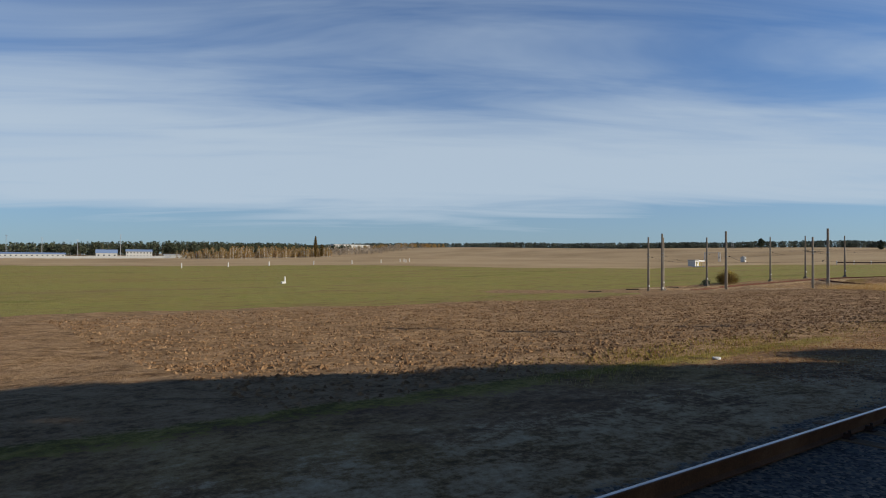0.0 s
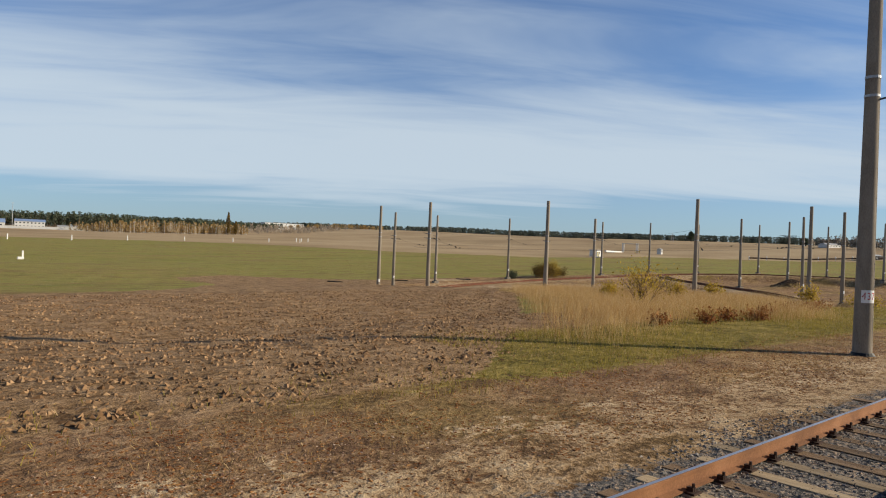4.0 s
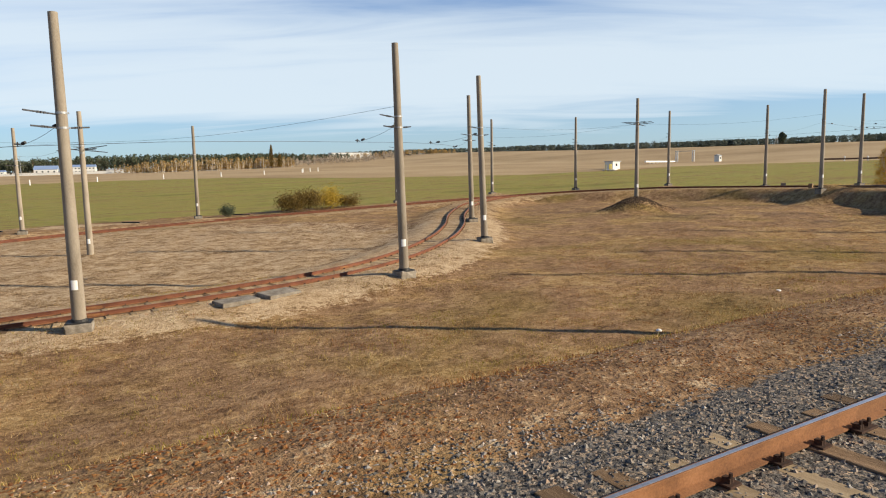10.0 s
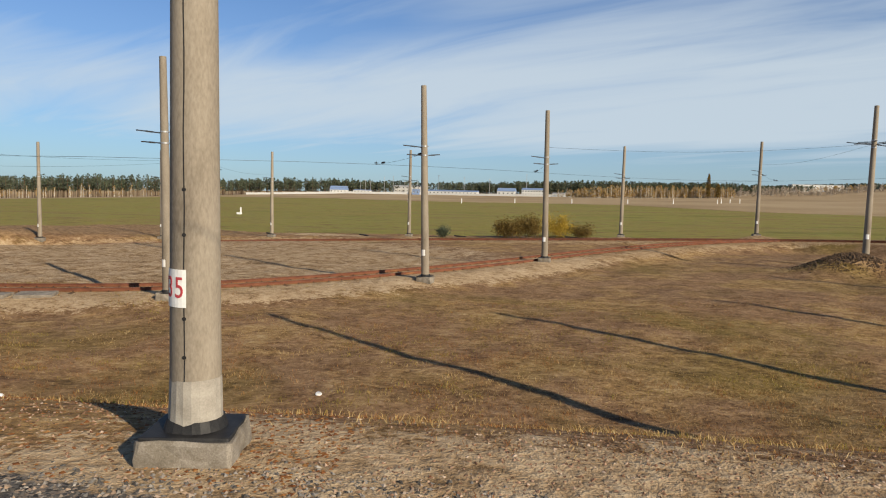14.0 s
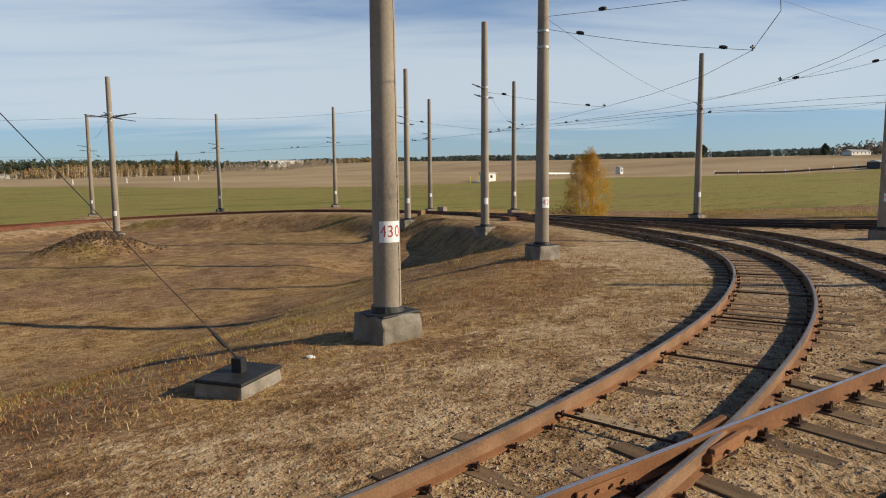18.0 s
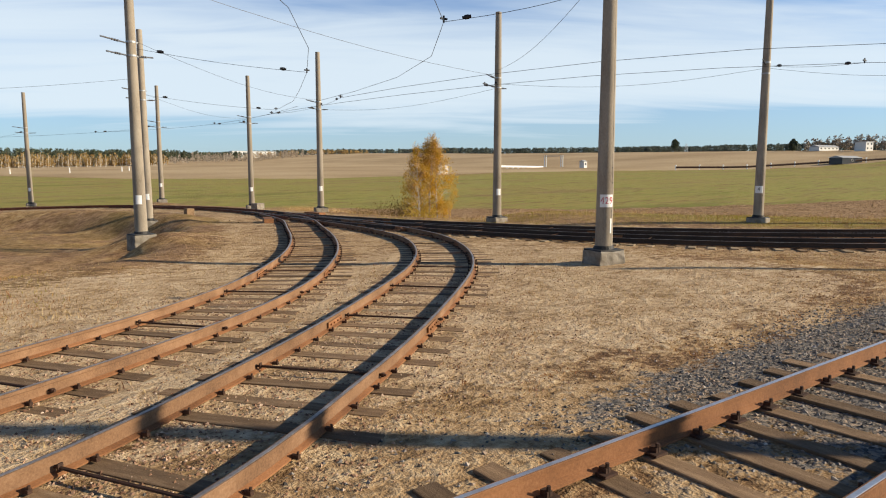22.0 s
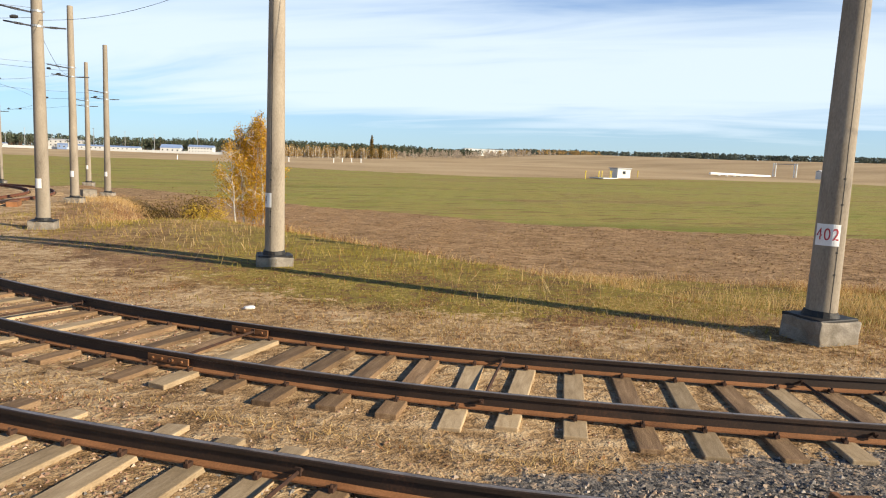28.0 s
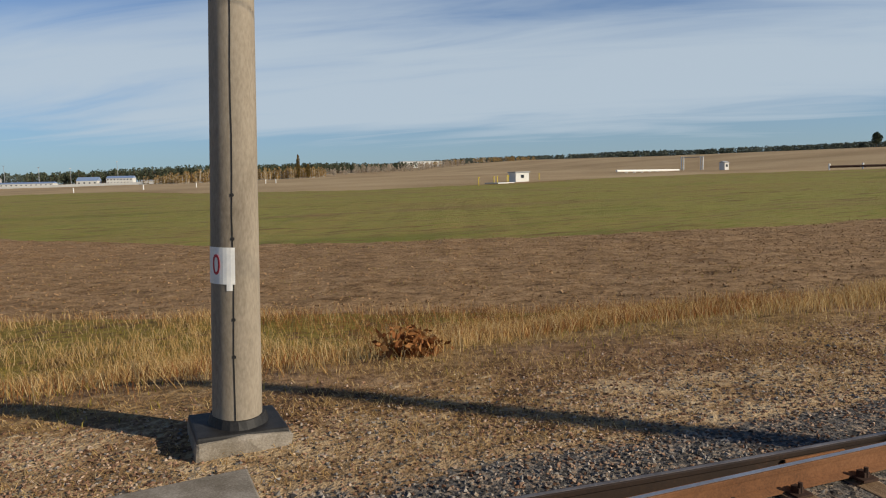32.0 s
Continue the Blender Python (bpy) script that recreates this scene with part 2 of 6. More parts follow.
M_WALLW = plain("white_render", (0.6, 0.6, 0.58), 0.8)
M_WALLG = plain("grey_render", (0.45, 0.45, 0.44), 0.85)
M_BLUE = plain("blue_sheet_roof", (0.2, 0.28, 0.45), 0.5)
M_GREYROOF = plain("grey_sheet_roof", (0.36, 0.37, 0.38), 0.6)
M_GLASSD = plain("dark_glazing", (0.03, 0.035, 0.045), 0.2)
M_FOOT = mottled("pale_cement_patch", [(0.3, (0.20, 0.18, 0.15)), (0.7, (0.40, 0.37, 0.32))], 5, 60, 0.9, 0.5, 0.004)
M_PAPER = plain("white_litter", (0.75, 0.75, 0.74), 0.7)


# ---------------------------------------------------------------- geometry helpers
def part(name, bm, mat, parent=None, label=""):
    me = bpy.data.meshes.new(name)
    bm.to_mesh(me)
    bm.free()
    me.materials.append(mat)
    ob = new(name, me)
    if parent is not None:
        ob.parent = parent
    if label:
        ob["label"] = label
    return ob


def arrays(name, verts, faces, mat, parent=None, smooth=False):
    me = bpy.data.meshes.new(name)
    verts, faces = np.asarray(verts, np.float32), np.asarray(faces, np.int32)
    nf, k = faces.shape
    me.vertices.add(len(verts))
    me.vertices.foreach_set("co", verts.ravel())
    me.loops.add(nf * k)
    me.loops.foreach_set("vertex_index", faces.ravel())
    me.polygons.add(nf)
    me.polygons.foreach_set("loop_start", np.arange(nf, dtype=np.int32) * k)
    me.polygons.foreach_set("loop_total", np.full(nf, k, np.int32))
    me.polygons.foreach_set("use_smooth", np.full(nf, smooth))
    me.update(calc_edges=True)
    me.materials.append(mat)
    ob = new(name, me)
    if parent is not None:
        ob.parent = parent
    return ob


def shared(name, me, parent, m):
    ob = new(name, me)
    ob.parent = parent
    ob.matrix_basis = m
    return ob


def empty(name, m=None):
    ob = new(name)
    ob.empty_display_size = 0.2
    if m is not None:
        ob.matrix_basis = m
    return ob


def box(bm, sx, sy, sz, at=(0, 0, 0), bevel=0.0, rot=None):
    m = Matrix.Translation(at) @ (rot if rot is not None else Matrix()) @ Matrix.Diagonal((sx, sy, sz, 1))
    r = bmesh.ops.create_cube(bm, size=1.0, matrix=m)
    if bevel:
        ed = list({e for v in r["verts"] for e in v.link_edges})
        bmesh.ops.bevel(bm, geom=ed, offset=bevel, segments=2, profile=0.6, affect="EDGES")
    return r["verts"]


def rod(bm, a, b, r1, r2=None, seg=8):
    a, b = Vector(a), Vector(b)
    r2 = r1 if r2 is None else r2
    d = b - a
    m = Matrix.Translation((a + b) / 2) @ d.to_track_quat("Z", "Y").to_matrix().to_4x4()
    bmesh.ops.create_cone(bm, cap_ends=True, segments=seg, radius1=r1, radius2=r2, depth=d.length, matrix=m)


def smooth_all(ob, angle=40):
    for p in ob.data.polygons:
        p.use_smooth = True
    ob.data.set_sharp_from_angle(angle=radians(angle))
    return ob


def roughen(bm, amount, scale=4.0, seed=0.0):
    for v in bm.verts:
        v.co += noise.noise_vector(v.co * scale + Vector((seed, seed, seed))) * amount


def sst(a, b, x):
    t = np.clip((x - a) / (b - a), 0, 1)
    return t * t * (3 - 2 * t)


def spline(pts, step=0.6):
    p = np.array(pts, float)
    q = np.vstack([2 * p[0] - p[1], p, 2 * p[-1] - p[-2]])
    o = []
    for i in range(1, len(q) - 2):
        a, b, c, d = q[i - 1:i + 3]
        u = np.linspace(0, 1, max(2, int(np.linalg.norm(c - b) / 0.2)), endpoint=False)[:, None]
        o.append(0.5 * (2 * b + (c - a) * u + (2 * a - 5 * b + 4 * c - d) * u * u + (3 * b - 3 * c + d - a) * u ** 3))
    o = np.vstack(o + [p[-1:]])
    s = np.r_[0, np.cumsum(np.linalg.norm(np.diff(o, axis=0), axis=1))]
    t = np.arange(0, s[-1], step)
    return np.stack([np.interp(t, s, o[:, 0]), np.interp(t, s, o[:, 1])], 1)


# ---------------------------------------------------------------- plan
GAUGE = 1.524
Y_NEXT, Y_OWN = 2.62, -0.95
# poles of the loop: place and height of the top
LOOP_POLES = [(98.1, 66.95, 7.1), (95.22, 53.83, 6.96), (99.11, 41.05, 7.03), (108.65, 31.28, 7.65), (121.81, 26.37, 7.79), (135.55, 27.9, 8.11), (146.1, 36.3, 8.29), (153.0, 48.1, 8.54),
              (107.13, 76.22, 7.01), (119.2, 81.31, 7.38), (136.89, 82.35, 7.94), (162.87, 81.24, 8.74), (177.84, 79.74, 9.38), (190.07, 75.31, 9.65), (199.95, 66.33, 10.09), (204.02, 53.76, 9.9),
              (204.64, 42.1, 10.19), (193.02, 40.21, 9.96), (189.95, 27.49, 10.32), (207.35, 26.62, 10.29)]
STAR_POLES = [(123.8, 54.0, 6.9), (175.62, 50.17, 9.35)]
POLE_H = 10.8
LOOP = [(200.4, 36), (200.9, 44), (200, 52.5), (197, 60.5), (191.5, 68), (184.5, 73.3), (176, 76.2), (166, 77.8), (155, 78.9), (144, 79.7),
        (133, 79.6), (123.5, 78.5), (114.5, 75.5), (106, 70), (100.5, 62.5), (98, 54), (99.3, 45.5), (104, 37.5), (111, 31.8), (120, 29),
        (129, 29.4), (137, 32.7), (144, 38.8), (150, 46.3), (156.5, 56), (164.5, 66), (171.5, 72.2), (178.5, 75.4)]
IN_BACK = [(150, 2.62), (160, 2.75), (165, 3.05), (170.5, 3.52), (175.5, 4.8), (180.5, 6.76), (185.3, 9.55), (189, 12.8), (192.1, 17.2), (194.6, 22), (197, 28), (199.2, 34), (200.6, 41)]
OUT_BACK = [(160, -0.95), (166, -0.85), (172, -0.1), (178.2, 1.8), (184.3, 4.78), (187.4, 7.0), (190.6, 9.85), (194.1, 13.45), (196.8, 17.3), (198.7, 21.5), (199.8, 27), (200.4, 36)]
OUT_FORE = [(245, 2.62), (236, 2.9), (229, 3.6), (223, 5.0), (218.5, 6.7), (215.2, 8.5), (212, 11), (208.3, 15), (205.4, 19.7), (203.5, 25), (202, 31), (201, 38), (200.8, 45)]
IN_FORE = [(242, -0.95), (231, -0.4), (224, 0.7), (217.2, 3.2), (214.5, 4.6), (211.9, 6.2), (209.7, 7.9), (207.2, 10.2), (204.8, 13.6), (202.8, 18), (201.5, 23), (200.7, 29), (200.4, 36)]


def z_track(x, y):
    return -0.012 * np.maximum(0, y - 3) - 0.036 * np.maximum(0, 195 - x) * sst(12, 32, y)


TRACK_PTS = np.vstack([spline(t, 1.0) for t in (LOOP, IN_BACK, OUT_BACK, OUT_FORE, IN_FORE)])


def track_dist(x, y):
    """Distance to the nearest loop track, and that track's height there."""
    d = np.full(x.shape, 99.0)
    z = np.zeros(x.shape)
    idx = np.where((x > 85) & (x < 255) & (y > -4) & (y < 95))[0]
    tz = z_track(TRACK_PTS[:, 0], TRACK_PTS[:, 1])
    for c in np.array_split(idx, max(1, len(idx) // 3000)):
        dd = (x[c][:, None] - TRACK_PTS[None, :, 0]) ** 2 + (y[c][:, None] - TRACK_PTS[None, :, 1]) ** 2
        k = dd.argmin(1)
        d[c], z[c] = np.sqrt(dd[np.arange(len(c)), k]), tz[k]
    return d, z


def waves(x, y):
    """Gentle unevenness of the ground."""
    return (np.sin(x * 0.31 + 1.3 * np.sin(y * 0.23)) * np.cos(y * 0.37 + 0.8 * np.sin(x * 0.19)) * 0.5
            + np.sin(x * 1.13 + y * 0.71 + 1.7) * np.sin(y * 1.31 - x * 0.53) * 0.25
            + np.sin(x * 2.9 - y * 1.7) * np.sin(y * 3.3 + x * 2.1) * 0.12)


def hump(x, y, cx, cy, rx, ry, h):
    return h * np.exp(-(((x - cx) / rx) ** 2 + ((y - cy) / ry) ** 2))


def pole_ground(x, y):
    """The ground at a pole before its mound."""
    return float(ground(np.array([x]), np.array([y]))[0])


def ground(x, y):
    x, y = np.asarray(x, float), np.asarray(y, float)
    far = -3.6 + 0.0165 * np.clip(x - 107, 0, 520) + 0.015 * np.clip(y - 170, 0, 700) + 0.009 * np.clip(y - 620, 0, 700) + 0.052 * np.clip(x - 480, 0, 200) + 0.011 * np.clip(x - 680, 0, 1000) \
        - (0.010 * np.clip(107 - x, 0, 200) + 0.034 * np.clip(-60 - x, 0, 330)) * sst(60, 200, y) * (1 - 0.5 * sst(760, 1000, y)) \
        - 0.0045 * np.clip(y - 420, 0, 400) * (1 - sst(250, 420, x)) + 0.016 * np.clip(x - 1150, 0, 900)
    left = -0.7 - 2.9 * sst(20, 100, y)
    far = far + (left - far) * (1 - sst(98, 114, x + 0.1 * y)) * (1 - sst(70, 150, y))
    yb = np.interp(x, [50, 66, 92, 99, 104, 121, 164, 170, 175, 181, 186, 190, 194, 200, 213, 226], [10, 14, 14, 9.5, 7.3, 5.9, 5.9, 7.6, 10, 14, 18.5, 22, 24, 26, 28, 7])
    wid = 9.0 - 5.2 * sst(95, 103, x) + 4.4 * sst(112, 122, x) + 6.5 * sst(158, 174, x) * (1 - sst(183, 188, x))
    g = -0.22 + (far + 0.22) * sst(0, 1, (y - yb) / wid)
    g = g + waves(x, y) * 0.16 * sst(yb - 1.0, yb + 6, y)
    d, tz = track_dist(x.ravel(), y.ravel())
    d, tz = d.reshape(x.shape), tz.reshape(x.shape)
    east = sst(180, 186, x) * sst(22, 28, y)
    inner = 1.8 + 3.4 * east
    reach = np.where(x > 180, 8.0, 5.5) * (1 - east) + (inner + 3.4) * east
    g = g + (tz - 0.204 - 0.024 * sst(201, 205, x) - g) * (1 - sst(0, 1, (d - inner) / (reach - inner)))
    g = g + hump(x, y, 174.3, 49.0, 3.0, 2.3, 1.5) + hump(x, y, 186.2, 33.0, 2.4, 3.6, -0.9) + hump(x, y, 172.0, 23.0, 12.0, 9.0, -0.3) + hump(x, y, 102.9, 16.3, 2.3, 1.8, 1.3) + hump(x, y, 93.9, 14.3, 1.8, 0.8, -0.35) + hump(x, y, 109.3, 22.0, 3.2, 2.2, 1.1)
    g = np.where(y < -4, g - 0.6 * sst(4, 9, -y), g)
    bed = 1 - sst(1.5, 2.4, np.minimum(np.abs(y - Y_NEXT), np.abs(y - Y_OWN)))
    g = g + 0.016 * bed
    if x.size > 1:
        # every pole stands on a low mound of its own
        for px, py, top in LOOP_POLES:
            g = g + (top - POLE_H - pole_ground(px, py)) * np.exp(-((x - px) ** 2 + (y - py) ** 2) / 5.0)
    return g


def gz(x, y):
    return float(ground(np.array([x, x]), np.array([y, y]))[0])


# ---------------------------------------------------------------- ground
def axis(parts):
    out = [parts[0][0]]
    for a, b, step0, step1 in parts:
        x = a
        while x < b - 1e-6:
            f = (x - a) / (b - a)
            x = min(b, x + step0 + (step1 - step0) * f)
            out.append(x)
    return np.array(out)


def plough_mask(x, y):
    yg = np.interp(x, [-900, -300, 0, 21, 34, 47, 60, 69, 79, 84, 95, 112, 130], [60, 60, 52, 48, 41, 39.5, 43, 50, 70, 98, 104, 90, 83])
    xr = np.interp(y, [9, 17, 33, 42, 57, 69, 80, 84, 95], [60, 70, 86.5, 93, 96.5, 96.5, 104, 120, 128])
    left = sst(-1.2, 1.2, yg - y) * sst(-1.0, 1.0, xr - x) * sst(-0.8, 0.8, y - 9.0)
    y0 = np.interp(x, [196, 205, 211, 215, 223, 233, 249, 300, 600], [88, 70, 56, 38, 24.4, 19.8, 12.5, 10, 10])
    y1 = np.interp(x, [190, 200, 220, 235, 247, 268, 300, 600], [89, 90, 60, 42, 36, 29, 34, 45])
    right = sst(-1.2, 1.2, y1 - y) * sst(-0.8, 0.8, y - y0) * sst(196, 199, x)
    heap = 0.75 * np.exp(-((x - 174.3) / 3.2) ** 2 - ((y - 49.0) / 2.4) ** 2) + 0.7 * np.exp(-((x - 187) / 3.0) ** 2 - ((y - 36) / 5) ** 2)
    return np.maximum(np.maximum(left, right), heap)


def field_edge(x):
    """Where the green crop ends and the stubble begins."""
    return np.interp(x, [-900, 0, 200, 230, 280, 374, 461, 511, 560, 900, 1500], [330, 420, 330, 250, 195, 211, 178, 130, 112, 60, 0])


def green_mask(x, y):
    ygt = field_edge(x)
    y0 = np.interp(x, [-900, 82, 95, 110, 200, 215, 240, 300], [20, 20, 84, 90, 92, 60, 30, 20])
    return sst(-3, 3, ygt - y + 5 * np.sin(x * 0.05)) * sst(-2, 2, y - y0)


def ballast_mask(x, y):
    d = np.abs(y - Y_NEXT)
    d = d + 0.75 * (1 - sst(85, 100, x)) * (y > Y_NEXT)
    m = 1 - sst(1.75, 2.5 + 0.25 * np.sin(x * 0.7) + 0.2 * np.sin(x * 0.23 + 1), d)
    m = np.maximum(m, 1 - sst(1.8, 2.6, np.abs(y - Y_OWN)))
    return m * (1 - 0.8 * sst(164, 169, x) * (1 - sst(187, 194, x)))


gx = axis([(-2500, -400, 160, 40), (-400, -20, 30, 0.7), (-20, 262, 0.62, 0.62), (262, 500, 0.7, 20), (500, 3400, 25, 160)])
gy = axis([(-900, -60, 90, 12), (-60, -8, 8, 0.5), (-8, 30, 0.36, 0.4), (30, 100, 0.7, 1.0), (100, 500, 1.2, 20), (500, 3600, 25, 140)])
GX, GY = np.meshgrid(gx, gy, indexing="ij")
GZ = ground(GX, GY)
clod = np.sin(GX * 5.1 + 3 * np.sin(GY * 2.3)) * np.sin(GY * 6.3 + 2 * np.sin(GX * 3.1))
GZ = GZ + plough_mask(GX, GY) * 0.035 * clod * (GY < 110)
nx, ny = GX.shape
ii = np.arange(nx * ny).reshape(nx, ny)
quads = np.stack([ii[:-1, :-1], ii[1:, :-1], ii[1:, 1:], ii[:-1, 1:]], -1).reshape(-1, 4)

M_GROUND, g = material("farmland_soil_and_grass")
pos = g.n("ShaderNodeNewGeometry").outputs["Position"]
at = {k: g.n("ShaderNodeAttribute", attribute_name=k).outputs["Fac"] for k in ("plough", "green", "ballast", "tan", "track", "verge", "pale")}
big, mid, fin = g.noise(pos, 0.09, 4, 0.55, 0.4), g.noise(pos, 0.8, 5, 0.6, 0.5), g.noise(pos, 9.0, 4, 0.65)
tiny = g.noise(pos, 38.0, 3, 0.6)
tuft = g.noise(g.n("ShaderNodeMapping", {"Vector": pos, "Scale": (0.8, 1.25, 1.0)}).outputs[0], 2.7, 4, 0.62, 0.5)
raw = g.math("ADD", g.math("ADD", g.math("MULTIPLY", mid, 0.26), g.math("MULTIPLY", tuft, 0.32)), g.math("ADD", g.math("MULTIPLY", fin, 0.30), g.math("MULTIPLY", tiny, 0.12)))
mixn = g.math("ADD", g.math("MULTIPLY", g.math("SUBTRACT", raw, 0.5), 2.25), 0.5)
c_dry = g.ramp(mixn, [(0.28, (0.11, 0.066, 0.028)), (0.45, (0.275, 0.168, 0.07)), (0.57, (0.39, 0.255, 0.115)), (0.75, (0.50, 0.37, 0.20))])
c_olive = g.ramp(mixn, [(0.32, (0.105, 0.07, 0.02)), (0.55, (0.235, 0.162, 0.052)), (0.75, (0.36, 0.25, 0.10))])
c_rus = g.ramp(mixn, [(0.30, (0.11, 0.062, 0.032)), (0.5, (0.245, 0.147, 0.076)), (0.7, (0.38, 0.25, 0.14))])
c_dry = g.mix(g.n("ShaderNodeMapRange", {0: g.noise(pos, 0.23, 5, 0.62, 0.6), 1: 0.41, 2: 0.54}).outputs[0], c_dry, c_rus)
c_grass = g.mix(g.n("ShaderNodeMapRange", {0: big, 1: 0.55, 2: 0.72}).outputs[0], c_dry, c_olive)
c_verge = g.ramp(mixn, [(0.32, (0.085, 0.068, 0.014)), (0.55, (0.235, 0.185, 0.042)), (0.75, (0.38, 0.28, 0.095))])
furrow = g.n("ShaderNodeTexWave", {"Vector": pos, "Scale": 0.55, "Distortion": 3.0, "Detail": 3.0, "Detail Scale": 0.6}, bands_direction="DIAGONAL").outputs["Fac"]
soil_f = g.math("ADD", g.math("MULTIPLY", mixn, 0.92), g.math("MULTIPLY", furrow, 0.05))
c_soil = g.ramp(soil_f, [(0.30, (0.11, 0.064, 0.03)), (0.47, (0.27, 0.17, 0.086)), (0.62, (0.37, 0.245, 0.135)), (0.8, (0.45, 0.32, 0.19))])
rows = g.n("ShaderNodeTexWave", {"Vector": pos, "Scale": 0.25, "Distortion": 5.0, "Detail": 2.0}, bands_direction="Y").outputs["Fac"]
gr_f = g.math("ADD", g.math("MULTIPLY", g.noise(pos, 0.03, 4, 0.6), 0.34), g.math("ADD", g.math("MULTIPLY", mixn, 0.5), g.math("MULTIPLY", rows, 0.1)))
c_crop = g.ramp(gr_f, [(0.27, (0.25, 0.155, 0.07)), (0.38, (0.30, 0.235, 0.075)), (0.52, (0.25, 0.24, 0.06)), (0.68, (0.34, 0.315, 0.095))])
strips = g.noise(g.n("ShaderNodeMapping", {"Vector": pos, "Scale": (0.010, 0.085, 1.0), "Rotation": (0, 0, radians(9))}).outputs[0], 1.0, 5, 0.62, 0.3)
c_crop = g.mix(g.n("ShaderNodeMapRange", {0: strips, 1: 0.52, 2: 0.66, 3: 0.0, 4: 0.75}).outputs[0], c_crop, rgb(0.24, 0.165, 0.072))
c_crop = g.mix(g.n("ShaderNodeMapRange", {0: strips, 1: 0.44, 2: 0.32, 3: 0.0, 4: 0.7}).outputs[0], c_crop, rgb(0.15, 0.158, 0.035))
clump = g.noise(g.n("ShaderNodeMapping", {"Vector": pos, "Scale": (0.22, 0.9, 1.0)}).outputs[0], 1.0, 6, 0.68, 0.4)
c_crop = g.mix(g.n("ShaderNodeMapRange", {0: clump, 1: 0.52, 2: 0.66, 3: 0.0, 4: 0.8}).outputs[0], c_crop, rgb(0.15, 0.09, 0.042))
c_crop = g.mix(g.n("ShaderNodeMapRange", {0: clump, 1: 0.46, 2: 0.34, 3: 0.0, 4: 0.75}).outputs[0], c_crop, rgb(0.15, 0.175, 0.028))
c_tan = g.ramp(g.math("ADD", g.math("MULTIPLY", g.noise(pos, 0.012, 5, 0.6), 0.75), g.math("MULTIPLY", mid, 0.25)),
               [(0.32, (0.26, 0.185, 0.10)), (0.5, (0.385, 0.285, 0.165)), (0.66, (0.46, 0.355, 0.215))])
vor = g.n("ShaderNodeTexVoronoi", {"Vector": pos, "Scale": 25.0}, feature="F1")
c_ball = g.ramp(g.n("ShaderNodeSeparateColor", {0: vor.outputs["Color"]}).outputs[0],
                [(0.0, (0.045, 0.042, 0.039)), (0.5, (0.135, 0.125, 0.115)), (0.8, (0.22, 0.185, 0.15)), (1.0, (0.36, 0.27, 0.19))])
c_sand = g.ramp(mixn, [(0.28, (0.13, 0.078, 0.036)), (0.45, (0.30, 0.195, 0.10)), (0.56, (0.42, 0.295, 0.165)), (0.75, (0.56, 0.43, 0.27))])

c_pale = g.ramp(mixn, [(0.30, (0.23, 0.152, 0.080)), (0.45, (0.385, 0.272, 0.157)), (0.56, (0.475, 0.352, 0.218)), (0.75, (0.585, 0.462, 0.31))])


def edge(m, amount=0.55):
    k = g.math("ADD", m, g.math("MULTIPLY", g.math("SUBTRACT", mixn, 0.5), amount * 2))
    return g.n("ShaderNodeMapRange", {0: k, 1: 0.40, 2: 0.60}, interpolation_type="SMOOTHSTEP").outputs[0]


c = g.mix(edge(at["verge"], 0.8), c_grass, c_verge)
c = g.mix(edge(at["track"], 0.7), c, c_sand)
c = g.mix(edge(at["pale"], 0.6), c, c_pale)
c = g.mix(edge(at["tan"], 0.2), c, c_tan)
c = g.mix(edge(at["green"], 0.35), c, c_crop)
c = g.mix(edge(at["plough"], 0.4), c, c_soil)
c = g.mix(edge(at["ballast"], 0.7), c, c_ball)
hgt = g.math("ADD", g.math("MULTIPLY", tuft, 0.8), g.math("ADD", g.math("MULTIPLY", fin, 0.6), g.math("MULTIPLY", tiny, 0.22)))
finish(g, c, 0.95, hgt, 0.95, 0.10, spec=0.12)

terrain = arrays("ground", np.stack([GX, GY, GZ], -1).reshape(-1, 3), quads, M_GROUND, smooth=True)
td, _ = track_dist(GX.ravel(), GY.ravel())
fx, fy = GX.ravel(), GY.ravel()
tan = sst(-4, 4, fy - field_edge(fx))
near_main = (1 - sst(5.0, 8.2, fy)) * sst(-12, -8, fy)
def verge_share(x):
    """The green strip is broken where the plough comes close to the line."""
    return 1 - 0.88 * sst(20, 26, x) * (1 - sst(55, 63, x))


verge = verge_share(fx) * (1 - sst(88, 104, fx)) * sst(7.5, 9.2, fy) * (1 - sst(12.5, 14.5, fy)) + sst(208, 216, fx) * sst(8.5, 11, fy) * (1 - sst(24, 30, fy)) * 0.62 \
    + np.exp(-((fx - 92) / 16) ** 2 - ((fy - 13) / 5) ** 2) * 0.5


def pale_zone(x, y, d):
    """Bare trampled sand between the curved tracks and on the loop's bank."""
    a = 1.0 * np.exp(-((x - 192.0) / 10) ** 4 - ((y - 11) / 8) ** 4) * sst(4.6, 6.6, y)
    e = 0.46 * (1 - sst(0.75, 1.08, np.hypot((x - 128) / 27, (y - 52) / 27)))
    b = 0.85 * (1 - sst(2.5, 6.0, d)) * sst(114, 120, x) * (1 - sst(158, 172, x)) * (1 - sst(48, 58, y))
    c_ = (1 - sst(1.2, 2.6, np.abs(y - np.interp(x, [60, 74, 90, 109, 125, 140], [93, 90.5, 90.5, 87.5, 86, 86])))) * sst(58, 66, x) * (1 - sst(124, 138, x))
    return np.maximum(np.maximum(a, b), np.maximum(c_, e))


